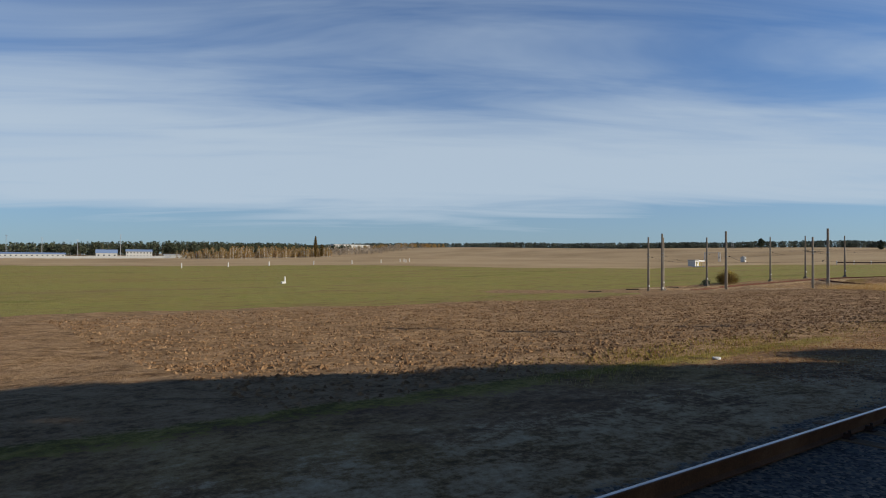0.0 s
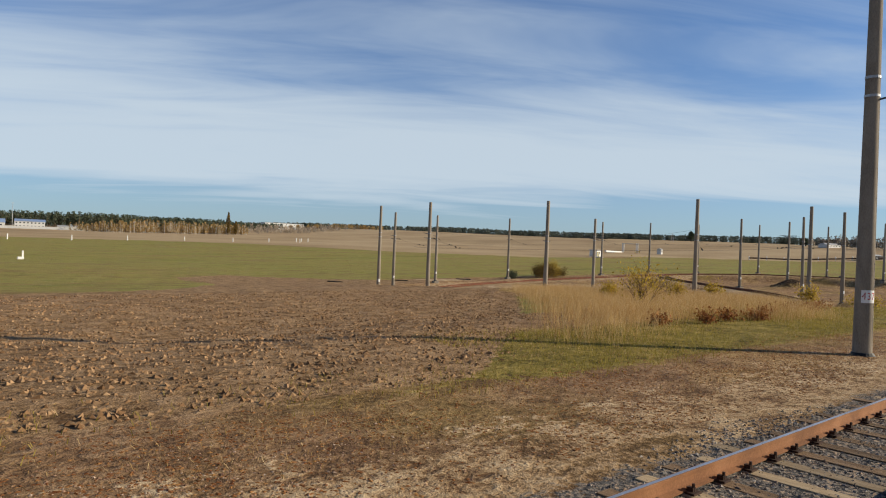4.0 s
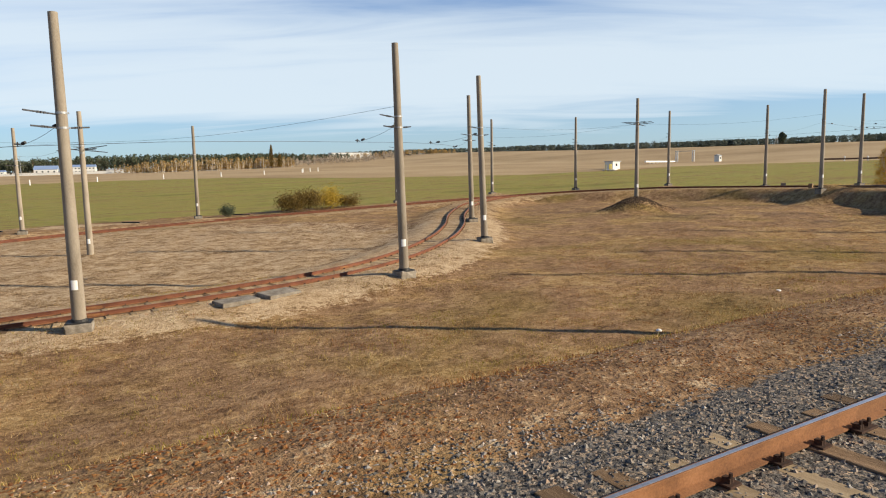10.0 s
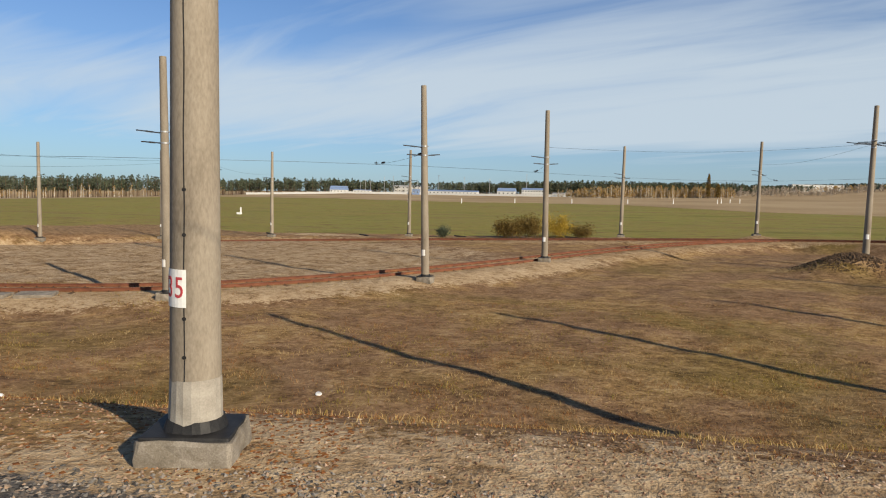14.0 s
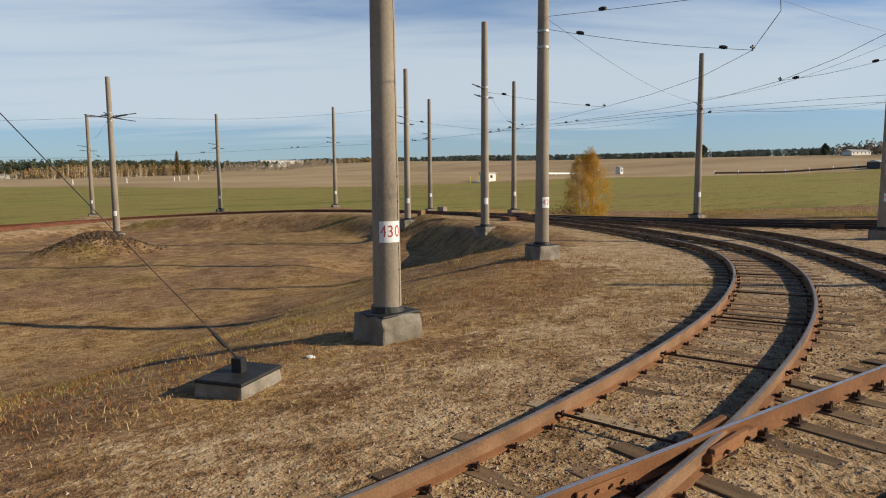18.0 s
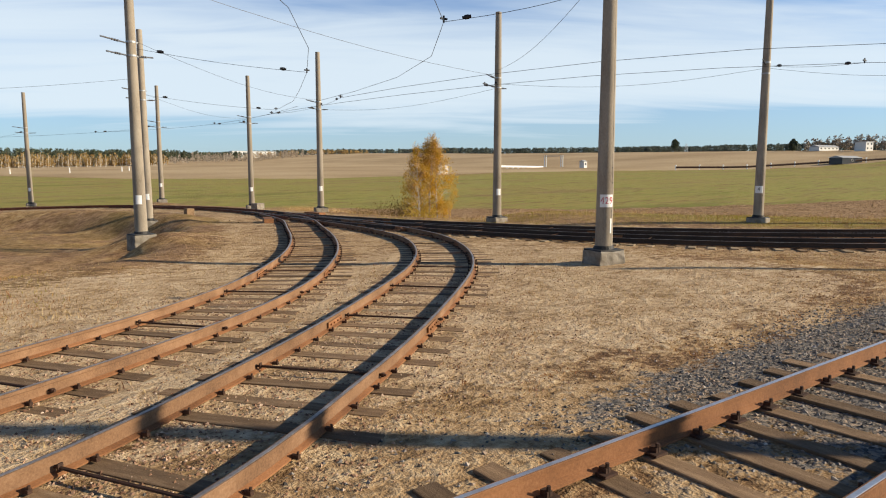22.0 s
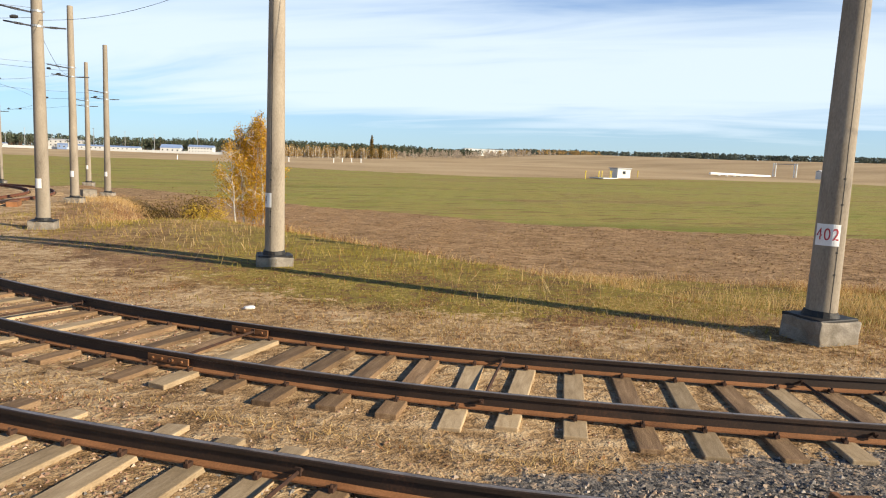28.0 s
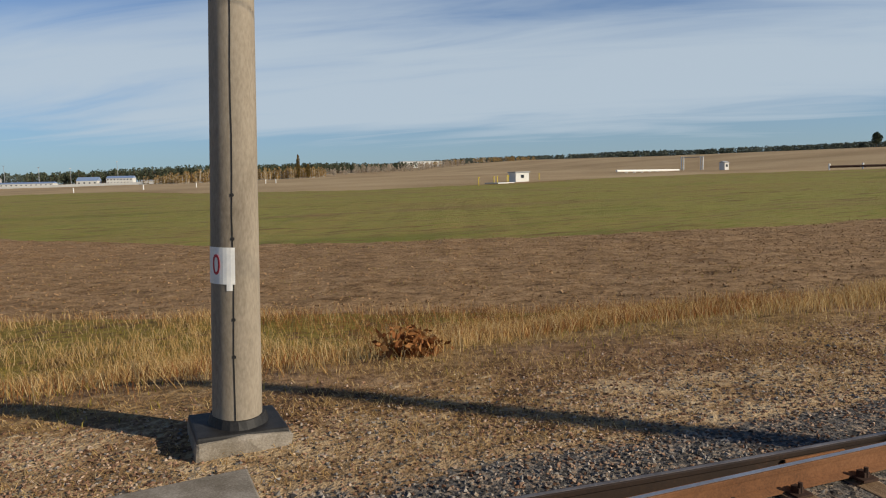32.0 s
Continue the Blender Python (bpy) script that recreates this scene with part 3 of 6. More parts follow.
layers = {"plough": plough_mask(fx, fy), "green": green_mask(fx, fy), "ballast": ballast_mask(fx, fy), "tan": tan,
          "track": np.maximum(0.74 * (1 - sst(0.8, 1.05, np.hypot((fx - 124) / 24, (fy - 54) / 23))), np.maximum((1 - sst(1.8, 5.6, td)) * 0.85 * np.where(fy < 14, sst(160, 174, fx), 1.0), near_main * (0.6 - 0.3 * sst(108, 114, fx) * (1 - sst(160, 168, fx))))), "verge": np.clip(verge, 0, 1), "pale": pale_zone(fx, fy, td)}
for key, val in layers.items():
    a = terrain.data.attributes.new(key, "FLOAT", "POINT")
    a.data.foreach_set("value", np.asarray(val, np.float32))
tagged(terrain, "autumn farmland with dry grass, ploughed brown soil and green crop", "ground", kind="structure")

# ---------------------------------------------------------------- tracks
RAIL_WEB = [(-0.066, -0.18), (0.066, -0.18), (0.066, -0.168), (0.012, -0.15), (0.009, -0.05), (0.034, -0.038), (0.036, -0.004), (0.03, 0.0),
            (-0.03, 0.0), (-0.036, -0.004), (-0.034, -0.038), (-0.009, -0.05), (-0.012, -0.15), (-0.066, -0.168)]


def sweep(pts, prof, closed=True):
    """A profile (across, up) carried along a line of points."""
    pts = np.asarray(pts, float)
    t = np.gradient(pts, axis=0)
    t[:, 2] = 0
    t /= np.linalg.norm(t, axis=1)[:, None]
    nrm = np.stack([-t[:, 1], t[:, 0], 0 * t[:, 0]], 1)
    pr = np.asarray(prof, float)
    v = pts[:, None, :] + nrm[:, None, :] * pr[None, :, 0:1] + np.array([0, 0, 1.0])[None, None, :] * pr[None, :, 1:2]
    n, k = len(pts), len(pr)
    ids = np.arange(n * k).reshape(n, k)
    nxt = np.roll(ids, -1, axis=1)
    f = np.stack([ids[:-1], nxt[:-1], nxt[1:], ids[1:]], -1)
    if not closed:
        f = f[:, :-1]
    return v.reshape(-1, 3), f.reshape(-1, 4)


def offset(line, d):
    t = np.gradient(line, axis=0)
    t /= np.linalg.norm(t, axis=1)[:, None]
    return line + np.stack([-t[:, 1], t[:, 0]], 1) * d


def joint_mesh():
    bm = bmesh.new()
    for s in (-1, 1):
        box(bm, 0.62, 0.022, 0.085, (0, s * 0.032, -0.095), 0.006)
        for q in (-0.22, -0.08, 0.08, 0.22):
            rod(bm, (q, s * 0.04, -0.095), (q, s * 0.068, -0.095), 0.017, seg=6)
    me = bpy.data.meshes.new("joint_bar")
    bm.to_mesh(me)
    bm.free()
    me.materials.append(M_RUST)
    return me


JOINT = joint_mesh()


def rail(line, d, zs, parent, head, web):
    o = offset(line, d)
    pts = np.column_stack([o, zs])
    v, f = sweep(pts, RAIL_WEB)
    ob = arrays("rail", v, f, web, parent)
    # the rusty foot of the rail, a hair proud of the web
    v, f = sweep(pts, [(-0.068, -0.181), (0.068, -0.181), (0.068, -0.165), (0.014, -0.146), (-0.014, -0.146), (-0.068, -0.165)])
    arrays("rail_foot", v, f, M_RUST, ob)
    v, f = sweep(pts, [(0.022, 0.001), (-0.022, 0.001), (-0.018, 0.0035), (0.018, 0.0035)][::-1])
    arrays("running_surface", v, f, head, ob)
    # fishplates at the rail joints
    for k in range(14, len(pts) - 3, 25):
        if 100 < pts[k, 0] < 245 and pts[k, 1] < 50:
            ang = math.degrees(math.atan2(pts[k + 1, 1] - pts[k, 1], pts[k + 1, 0] - pts[k, 0]))
            shared("joint_bar", JOINT, parent, pose(pts[k, 0], pts[k, 1], pts[k, 2], 0, 0, ang))
    return ob


def sleeper_mesh(length, width, depth, seed, mat):
    bm = bmesh.new()
    box(bm, width, length, depth, (0, 0, -depth / 2), 0.012)
    roughen(bm, 0.012, 5.0, seed)
    me = bpy.data.meshes.new("sleeper")
    bm.to_mesh(me)
    bm.free()
    me.materials.append(mat)
    return me


def clip_mesh(plates=True, wide=1.0):
    """Base plate where there is one, and a clip and a bolt on each side of both rails."""
    bm = bmesh.new()
    for s in (-1, 1):
        y = s * (GAUGE / 2 + 0.03)
        if plates:
            box(bm, 0.15, 0.34, 0.022, (0, y, -0.176))
        for e in (-1, 1):
            box(bm, 0.055 * wide, 0.075, 0.05 * wide, (0, y + e * 0.095, -0.175 + 0.025 * wide))
            rod(bm, (0, y + e * 0.12, -0.17), (0, y + e * 0.12, -0.175 + 0.09 * wide), 0.018 * wide, seg=6)
    me = bpy.data.meshes.new("fastening")
    bm.to_mesh(me)
    bm.free()
    me.materials.append(M_CLIP)
    return me


SLEEP_WOOD = [sleeper_mesh(2.7, 0.235, 0.16, k * 3.7, M_WOOD) for k in range(5)]
SLEEP_PALE = [sleeper_mesh(2.7, 0.235, 0.16, 40 + k * 3.7, M_PALE) for k in range(4)]
CLIPS = clip_mesh()
SPIKES = clip_mesh(False, 0.72)


def tie_bar_mesh():
    bm = bmesh.new()
    rod(bm, (0, -GAUGE / 2 - 0.13, -0.105), (0, GAUGE / 2 + 0.13, -0.105), 0.017, seg=6)
    for s in (-1, 1):
        box(bm, 0.05, 0.016, 0.07, (0, s * (GAUGE / 2 - 0.03), -0.10))
        box(bm, 0.045, 0.035, 0.045, (0, s * (GAUGE / 2 + 0.09), -0.105))
    me = bpy.data.meshes.new("tie_bar")
    bm.to_mesh(me)
    bm.free()
    me.materials.append(M_CLIP)
    return me


TIE = tie_bar_mesh()


def tram_track(ctrl, label, pale=0.0, spacing=0.62, head=M_HEAD, skip=None, ties=0, span=None, zfun=z_track, sink=0.0, web=M_RUST, clips=None):
    rnd = random.Random(len(label) + int(ctrl[0][0]))
    thing = empty("tram_track")
    tagged(thing, label, "tram track", kind="structure")
    line = spline(ctrl, 0.5)
    zs = zfun(line[:, 0], line[:, 1])
    for s in (-1, 1):
        rail(line, s * (GAUGE / 2 + 0.036), zs, thing, head, web)
    sl = spline(ctrl, spacing)
    tg = np.gradient(sl, axis=0)
    rest = []
    n = 0
    for k, (p, t) in enumerate(zip(sl, tg)):
        if skip is not None and skip(p):
            continue
        if span is not None and not (span[0] < p[0] < span[1]):
            continue
        a = math.degrees(math.atan2(t[1], t[0])) + rnd.uniform(-2.5, 2.5)
        z = float(zfun(p[0], p[1])) - 0.188 - sink
        ox = rnd.uniform(-0.12, 0.12)
        ca, sa = math.cos(radians(a + 90)), math.sin(radians(a + 90))
        m = pose(p[0] + ox * ca, p[1] + ox * sa, z + rnd.uniform(-0.015, 0.008), 0, 0, a)
        me = rnd.choice(SLEEP_PALE if rnd.random() < pale else SLEEP_WOOD)
        s_ob = shared("sleeper", me, thing, m)
        mm = pose(p[0], p[1], z + 0.188 + sink, 0, 0, a)
        shared("fastening", clips or CLIPS, s_ob, m.inverted() @ mm)
        if ties and k % ties == ties // 2:
            shared("tie_bar", TIE, thing, pose(p[0] + t[0] * 0.5, p[1] + t[1] * 0.5, z + 0.188, 0, 0, a))
        n += 1
    return thing


def level(x, y):
    return 0.0 * x


tram_track([(-160, Y_NEXT), (-40, Y_NEXT), (60, Y_NEXT), (128, Y_NEXT)], "straight rusty tram track on grey crushed stone ballast", 0.4,
           spacing=0.64, span=(10, 128), zfun=level)
tram_track([(127.5, Y_NEXT), (190, Y_NEXT), (255, Y_NEXT), (420, Y_NEXT)], "straight rusty tram track crossed by the curved tracks",
           spacing=0.64, span=(127, 246), zfun=level)
tram_track([(-160, Y_OWN), (60, Y_OWN), (255, Y_OWN), (420, Y_OWN)], "straight tram track under the tram on grey ballast", spacing=0.64, span=(150, 150), zfun=level)
tram_track(LOOP, "rusty turning loop track with pale sleeper ends in dry grass", 0.75, 0.8, M_OLDHEAD, web=M_REDRUST, clips=SPIKES)
tram_track(IN_BACK, "curved rusty tram track leaving the straight line", 0.1, 0.62, M_CURVEHEAD, skip=lambda p: p[0] < 168, ties=5, sink=0.008, web=M_TANRUST, clips=SPIKES)
tram_track(OUT_BACK, "curved rusty tram track crossing the straight line", 0.1, 0.62, M_CURVEHEAD, skip=lambda p: p[1] < 4.0, ties=5, sink=0.008, web=M_TANRUST, clips=SPIKES)
tram_track(OUT_FORE, "curved rusty tram track with pale weathered sleepers", 0.5, 0.62, M_CURVEHEAD, skip=lambda p: p[1] < 3.9, ties=6, clips=SPIKES, web=M_DARKRAIL, sink=-0.012)
tram_track(IN_FORE, "curved tram track crossing the straight line beside dry grass", 0.65, 0.62, M_CURVEHEAD, skip=lambda p: p[1] < 4.2, ties=6, clips=SPIKES, web=M_DARKRAIL, sink=-0.012)


# ---------------------------------------------------------------- poles


def text_part(txt, size, mat, parent, m, name="digits"):
    cu = bpy.data.curves.new(name, "FONT")
    cu.body, cu.size, cu.align_x, cu.align_y = txt, size, "CENTER", "CENTER"
    cu.extrude = 0.002
    tmp = bpy.data.objects.new(name, cu)
    scene.collection.objects.link(tmp)
    dg = bpy.context.evaluated_depsgraph_get()
    me = bpy.data.meshes.new_from_object(tmp.evaluated_get(dg))
    bpy.data.objects.remove(tmp)
    me.materials.clear()
    me.materials.append(mat)
    for v in me.vertices:
        v.co.x *= 0.74
    ob = new(name, me)
    ob.parent = parent
    ob.matrix_basis = m
    return ob


def shaft_radius(h):
    return 0.236 - 0.0078 * h


def curved_plate(h0, h1, ang, half, grow=0.006):
    """A thin plate bent round the pole's shaft."""
    bm = bmesh.new()
    n = 10
    grid = []
    for gz_ in (h0, h1):
        for off in (grow, grow - 0.004):
            grid.append([bm.verts.new(((shaft_radius(gz_) + off) * math.cos(ang + half * (2 * k / n - 1)), (shaft_radius(gz_) + off) * math.sin(ang + half * (2 * k / n - 1)), gz_)) for k in range(n + 1)])
    for k in range(n):
        bm.faces.new((grid[0][k], grid[0][k + 1], grid[2][k + 1], grid[2][k]))
        bm.faces.new((grid[1][k + 1], grid[1][k], grid[3][k], grid[3][k + 1]))
        bm.faces.new((grid[2][k], grid[2][k + 1], grid[3][k + 1], grid[3][k]))
        bm.faces.new((grid[0][k + 1], grid[0][k], grid[1][k], grid[1][k + 1]))
    return bm


def bend_text(ob, h, ang, along=0.0):
    """Lays flat digits round the shaft."""
    for v in ob.data.vertices:
        r = shaft_radius(h) + 0.0075 + v.co.z
        a = ang + (v.co.x + along) / shaft_radius(h)
        v.co = Vector((r * math.cos(a), r * math.sin(a), h + v.co.y))
    ob.matrix_basis = Matrix()


def pole(x, y, digits="", face=-70, ink=None, plate_h=1.62, label="", clamps=(7.0, 7.5), arms=(), tall=0.28, lean=(0, 0), tar=True, z=None, plate=True, block=True, foot=0.0, daub=None):
    base = gz(x, y) if z is None else z
    thing = empty("tram_pole", pose(x, y, base, lean[0], lean[1], 0))
    tagged(thing, label or "tall weathered grey concrete pole of the tram contact line", "pole", "poles of the tram line")
    bm = bmesh.new()
    n, rings = 20, 9
    prev = None
    for k in range(rings + 1):
        h = -0.3 + (POLE_H + 0.3) * k / rings
        ring = [bm.verts.new((shaft_radius(h) * math.cos(2 * math.pi * j / n), shaft_radius(h) * math.sin(2 * math.pi * j / n), h)) for j in range(n)]
        if prev:
            for j in range(n):
                bm.faces.new((prev[j], prev[(j + 1) % n], ring[(j + 1) % n], ring[j]))
        prev = ring
    top = [bm.verts.new((v.co.x * 0.72, v.co.y * 0.72, v.co.z + 0.012)) for v in prev]
    for j in range(n):
        bm.faces.new((prev[j], prev[(j + 1) % n], top[(j + 1) % n], top[j]))
    bm.faces.new(top)
    smooth_all(part("shaft", bm, M_CONCRETE, thing))
    if block:
        bm = bmesh.new()
        rs = random.Random(int(x * 7 + y))
        spin = Matrix.Rotation(radians(rs.uniform(-12, 12)), 4, "Z")
        box(bm, 0.86, 0.76, tall + 0.35, (0, 0, tall / 2 - 0.175), 0.04, spin)
        bmesh.ops.subdivide_edges(bm, edges=bm.edges[:], cuts=1, use_grid_fill=True)
        roughen(bm, 0.03, 3.1, x)
        bmesh.ops.subdivide_edges(bm, edges=bm.edges[:], cuts=1, use_grid_fill=True)
        roughen(bm, 0.035, 9.0, x)
        part("foundation_block", bm, M_BLOCK, thing, "chipped concrete foundation block")
        if tar:
            bm = bmesh.new()
            box(bm, 0.82, 0.72, 0.06, (0, 0, tall + 0.0), 0.02, spin)
            rod(bm, (0, 0, tall - 0.05), (0, 0, tall + 0.12), 0.31, 0.252, 20)
            roughen(bm, 0.03, 4.0, y)
            part("bitumen_collar", bm, M_TAR, thing, "black bitumen collar")
    elif tar:
        bm = bmesh.new()
        rod(bm, (0, 0, -0.05), (0, 0, 0.12), 0.35, 0.258, 20)
        roughen(bm, 0.03, 4.0, y)
        part("bitumen_collar", bm, M_TAR, thing, "black bitumen collar")
    for h in clamps:
        bm = bmesh.new()
        rod(bm, (0, 0, h - 0.035), (0, 0, h + 0.035), shaft_radius(h) + 0.012, None, 20)
        box(bm, 0.06, 0.05, 0.06, (shaft_radius(h) + 0.03, 0, h), 0.006)
        part("clamp_band", bm, M_STEEL, thing, "steel clamp band")
    for ang, h, ln, rise in arms:
        bm = bmesh.new()
        c_, s_ = math.cos(radians(ang)), math.sin(radians(ang))
        r0 = shaft_radius(h)
        rod(bm, (r0 * c_, r0 * s_, h), ((r0 + ln) * c_, (r0 + ln) * s_, h + rise), 0.028, seg=6)
        for q in (0.35, 0.45, 0.55):
            a0 = r0 + ln * q
            rod(bm, (a0 * c_, a0 * s_, h + rise * q - 0.035), (a0 * c_, a0 * s_, h + rise * q + 0.035), 0.045, seg=8)
        part("tensioner_arm", bm, M_WIRE, thing, "dark insulated tensioner")
    if plate:
        a = radians(face)
        half = 0.82 if digits else 0.5
        pl = part("number_plate", curved_plate(plate_h - 0.17, plate_h + 0.17, a, half), M_PLATE, thing, "white painted number plate")
        if digits:
            for k, ch in enumerate(digits):
                tx = text_part(ch, 0.27, ink or M_RED, pl, Matrix(), "digit")
                bend_text(tx, plate_h, a, (k - (len(digits) - 1) / 2) * 0.118)
    for h in (1.0, 1.35, 2.1, 2.5) if digits else ():
            bm = bmesh.new()
            rod(bm, (shaft_radius(h) * math.cos(radians(face + 42)) * 0.97, shaft_radius(h) * math.sin(radians(face + 42)) * 0.97, h),
                (shaft_radius(h) * math.cos(radians(face + 42)) * 1.012, shaft_radius(h) * math.sin(radians(face + 42)) * 1.012, h), 0.02, seg=6)
            part("bolt_hole", bm, M_TAR, thing, "small dark hole")
    if digits:
        # hairline seam of the cast shaft
        bm = bmesh.new()
        sa_ = radians(face + 42)
        prev_ = None
        for k in range(31):
            h = 0.3 + (POLE_H - 0.6) * k / 30
            w0 = 0.006 / shaft_radius(h)
            da = 0.02 * math.sin(k * 1.7 + x)
            q = [bm.verts.new(((shaft_radius(h) + 0.0015) * math.cos(sa_ + da + e * w0), (shaft_radius(h) + 0.0015) * math.sin(sa_ + da + e * w0), h)) for e in (-1, 1)]
            if prev_:
                bm.faces.new((prev_[0], prev_[1], q[1], q[0]))
            prev_ = q
        part("seam", bm, M_TAR, thing, "dark hairline seam")
    if foot:
        bm = bmesh.new()
        rod(bm, (0, 0, tall + 0.02), (0, 0, tall + foot), shaft_radius(0) + 0.012, shaft_radius(1) + 0.008, 20)
        roughen(bm, 0.008, 5.0, x)
        part("cement_patch", bm, M_FOOT, thing, "pale cement patch round the foot")
    if daub:
        part("paint_daub", curved_plate(daub[0], daub[1], radians(face + 34), 0.12, 0.004), M_PLATE, thing, "white paint daub")
    return thing


S2 = ((200, 7.0, 0.8, 0.05), (20, 7.0, 0.7, 0.05), (200, 7.45, 1.0, 0.1))
STAR = tuple((a, 8.1 + 0.1 * (k % 3), 1.5, -0.15 + 0.12 * (k % 4)) for k, a in enumerate((10, 55, 100, 150, 200, 250, 300, 340)))
# poles along the main line
pole(34.6, 6.12, "", -66, label="concrete tram pole with a white plate beside ploughed soil", z=-0.25, block=False)
pole(71.42, 6.05, "437", -134, label="concrete tram pole with red number plate beside gravel", z=-0.25, block=False, arms=((-90, 6.9, 3.4, 0.5),))
pole(109.8, 5.6, "436", -90, label="bare concrete tram pole standing on a gravel shoulder", z=-0.25, block=False, plate=False)
pole(148.62, 5.55, "435", -130, label="concrete tram pole with red number plate and patched foot", z=-0.25, foot=0.5)
pole(163.7, 7.0, "433", -152, label="concrete tram pole with red number plate and dark holes", z=-0.25)
pole(173.45, 9.3, "430", -101, M_RED, label="concrete tram pole with red number plate on a black-topped block", z=-0.1)
pole(183.05, 15.82, "428", -84, label="concrete tram pole on a tall pale concrete block", z=-0.55, tall=0.7, plate_h=2.1)
pole(198.42, 11.88, "429", -126, M_RED, label="concrete tram pole with red number plate between the curved tracks", z=-0.2, daub=(0.75, 1.15))
pole(215.13, 16.58, "4", -160, M_BLACKP, label="concrete tram pole on the grassy bank beside the curve", z=-0.3, arms=((200, 7.4, 0.9, 0.1), (20, 7.4, 0.5, 0.05)))
pole(223.5, 8.6, "402", -146, M_RED, lean=(0, 0.2), label="concrete tram pole with number plate above the grassy bank", z=-0.15)
pole(233.65, 6.25, "0", -140, M_RED, plate_h=1.85, lean=(0, 2.3), daub=(1.62, 1.85), label="concrete tram pole with torn white plate on a chipped block", z=-0.35)
# poles on the other side of the line, paired with those across it
for x in (198.9, 216.2, 248.9):
    pole(x, -5.0, face=90, plate=False, z=-0.3, label="concrete tram pole standing beside the rails")
# poles of the loop
for x, y, top in LOOP_POLES:
    tilt = {135.55: -0.9, 146.1: -1.8, 153.0: -0.9}.get(x, 0.0)
    pole(x, y, face=-110, arms=() if x == 98.1 else S2, lean=(0, tilt), z=top - POLE_H, label="concrete tram pole with clamps and wires by the turning loop")
for x, y, top in STAR_POLES:
    pole(x, y, face=-110, arms=STAR, clamps=(7.9, 8.4), z=top - POLE_H, label="concrete tram pole with a ring of wire tensioners inside the loop")

# ---------------------------------------------------------------- loose cover of the ground
RNG = np.random.default_rng(7)
OCT_V = np.array([(1, 0, 0), (-1, 0, 0), (0, 1, 0), (0, -1, 0), (0, 0, 1), (0, 0, -1)], float)
OCT_F = np.array([(0, 2, 4), (2, 1, 4), (1, 3, 4), (3, 0, 4), (2, 0, 5), (1, 2, 5), (3, 1, 5), (0, 3, 5)])


HALF_V = np.array([(1, 0, 0), (0, 1, 0), (-1, 0, 0), (0, -1, 0), (0.1, 0.1, 1)], float)
HALF_F = np.array([(0, 1, 4), (1, 2, 4), (2, 3, 4), (3, 0, 4)])


def pebbles(name, x, y, size, mat, label, category, lift=0.25, flat=0.7, half=False):
    """Small angular stones lying at the given places; half shapes where only the top shows."""
    n = len(x)
    z = ground(x, y)
    s = size * RNG.uniform(0.55, 1.35, n)
    base, faces = (HALF_V, HALF_F) if half else (OCT_V, OCT_F)
    m = len(base)
    v = base[None] * RNG.uniform(0.55, 1.15, (n, m, 1)) + RNG.normal(0, 0.2, (n, m, 3))
    if not half:
        q = np.linalg.qr(RNG.normal(0, 1, (n, 3, 3)))[0]
        q[np.linalg.det(q) < 0] *= -1
        v = np.einsum("nij,nmj->nmi", q, v)
    v = v * s[:, None, None]
    v[:, :, 2] *= flat
    a = RNG.uniform(0, 6.283, n)
    c, si = np.cos(a)[:, None], np.sin(a)[:, None]
    v = np.stack([v[:, :, 0] * c - v[:, :, 1] * si, v[:, :, 0] * si + v[:, :, 1] * c, v[:, :, 2]], -1)
    v += np.stack([x, y, z + s * (0.0 if half else lift)], -1)[:, None, :]
    f = faces[None] + (np.arange(n) * m)[:, None, None]
    return tagged(arrays(name, v.reshape(-1, 3), f.reshape(-1, 3), mat), label, category, kind="stuff")


def blades(name, x, y, h, w_, mat, label, lean=0.35, category="grass", sink=0.02):
    """One tapering blade at each place, two triangles bent over."""
    n = len(x)
    z = ground(x, y) - sink
    a, b = RNG.uniform(0, 6.283, n), RNG.uniform(0, 6.283, n)
    hh = h * RNG.uniform(0.5, 1.25, n)
    ln = hh * lean * RNG.uniform(0.2, 1.6, n)
    ca, sa = np.cos(a) * w_ / 2, np.sin(a) * w_ / 2
    p0 = np.stack([x - ca, y - sa, z], -1)
    p1 = np.stack([x + ca, y + sa, z], -1)
    mx, my = x + np.cos(b) * ln * 0.35, y + np.sin(b) * ln * 0.35
    p2 = np.stack([mx + ca * 0.7, my + sa * 0.7, z + hh * 0.6], -1)
    p3 = np.stack([mx - ca * 0.7, my - sa * 0.7, z + hh * 0.6], -1)
    p4 = np.stack([x + np.cos(b) * ln, y + np.sin(b) * ln, z + hh * np.clip(1 - 0.3 * lean, 0.4, 1)], -1)
    v = np.stack([p0, p1, p2, p3, p4], 1)
    k = (np.arange(n) * 5)[:, None]
    f = np.concatenate([k + np.array([0, 1, 2]), k + np.array([0, 2, 3]), k + np.array([3, 2, 4])])
    return tagged(arrays(name, v.reshape(-1, 3), f, mat), label, category, kind="stuff")


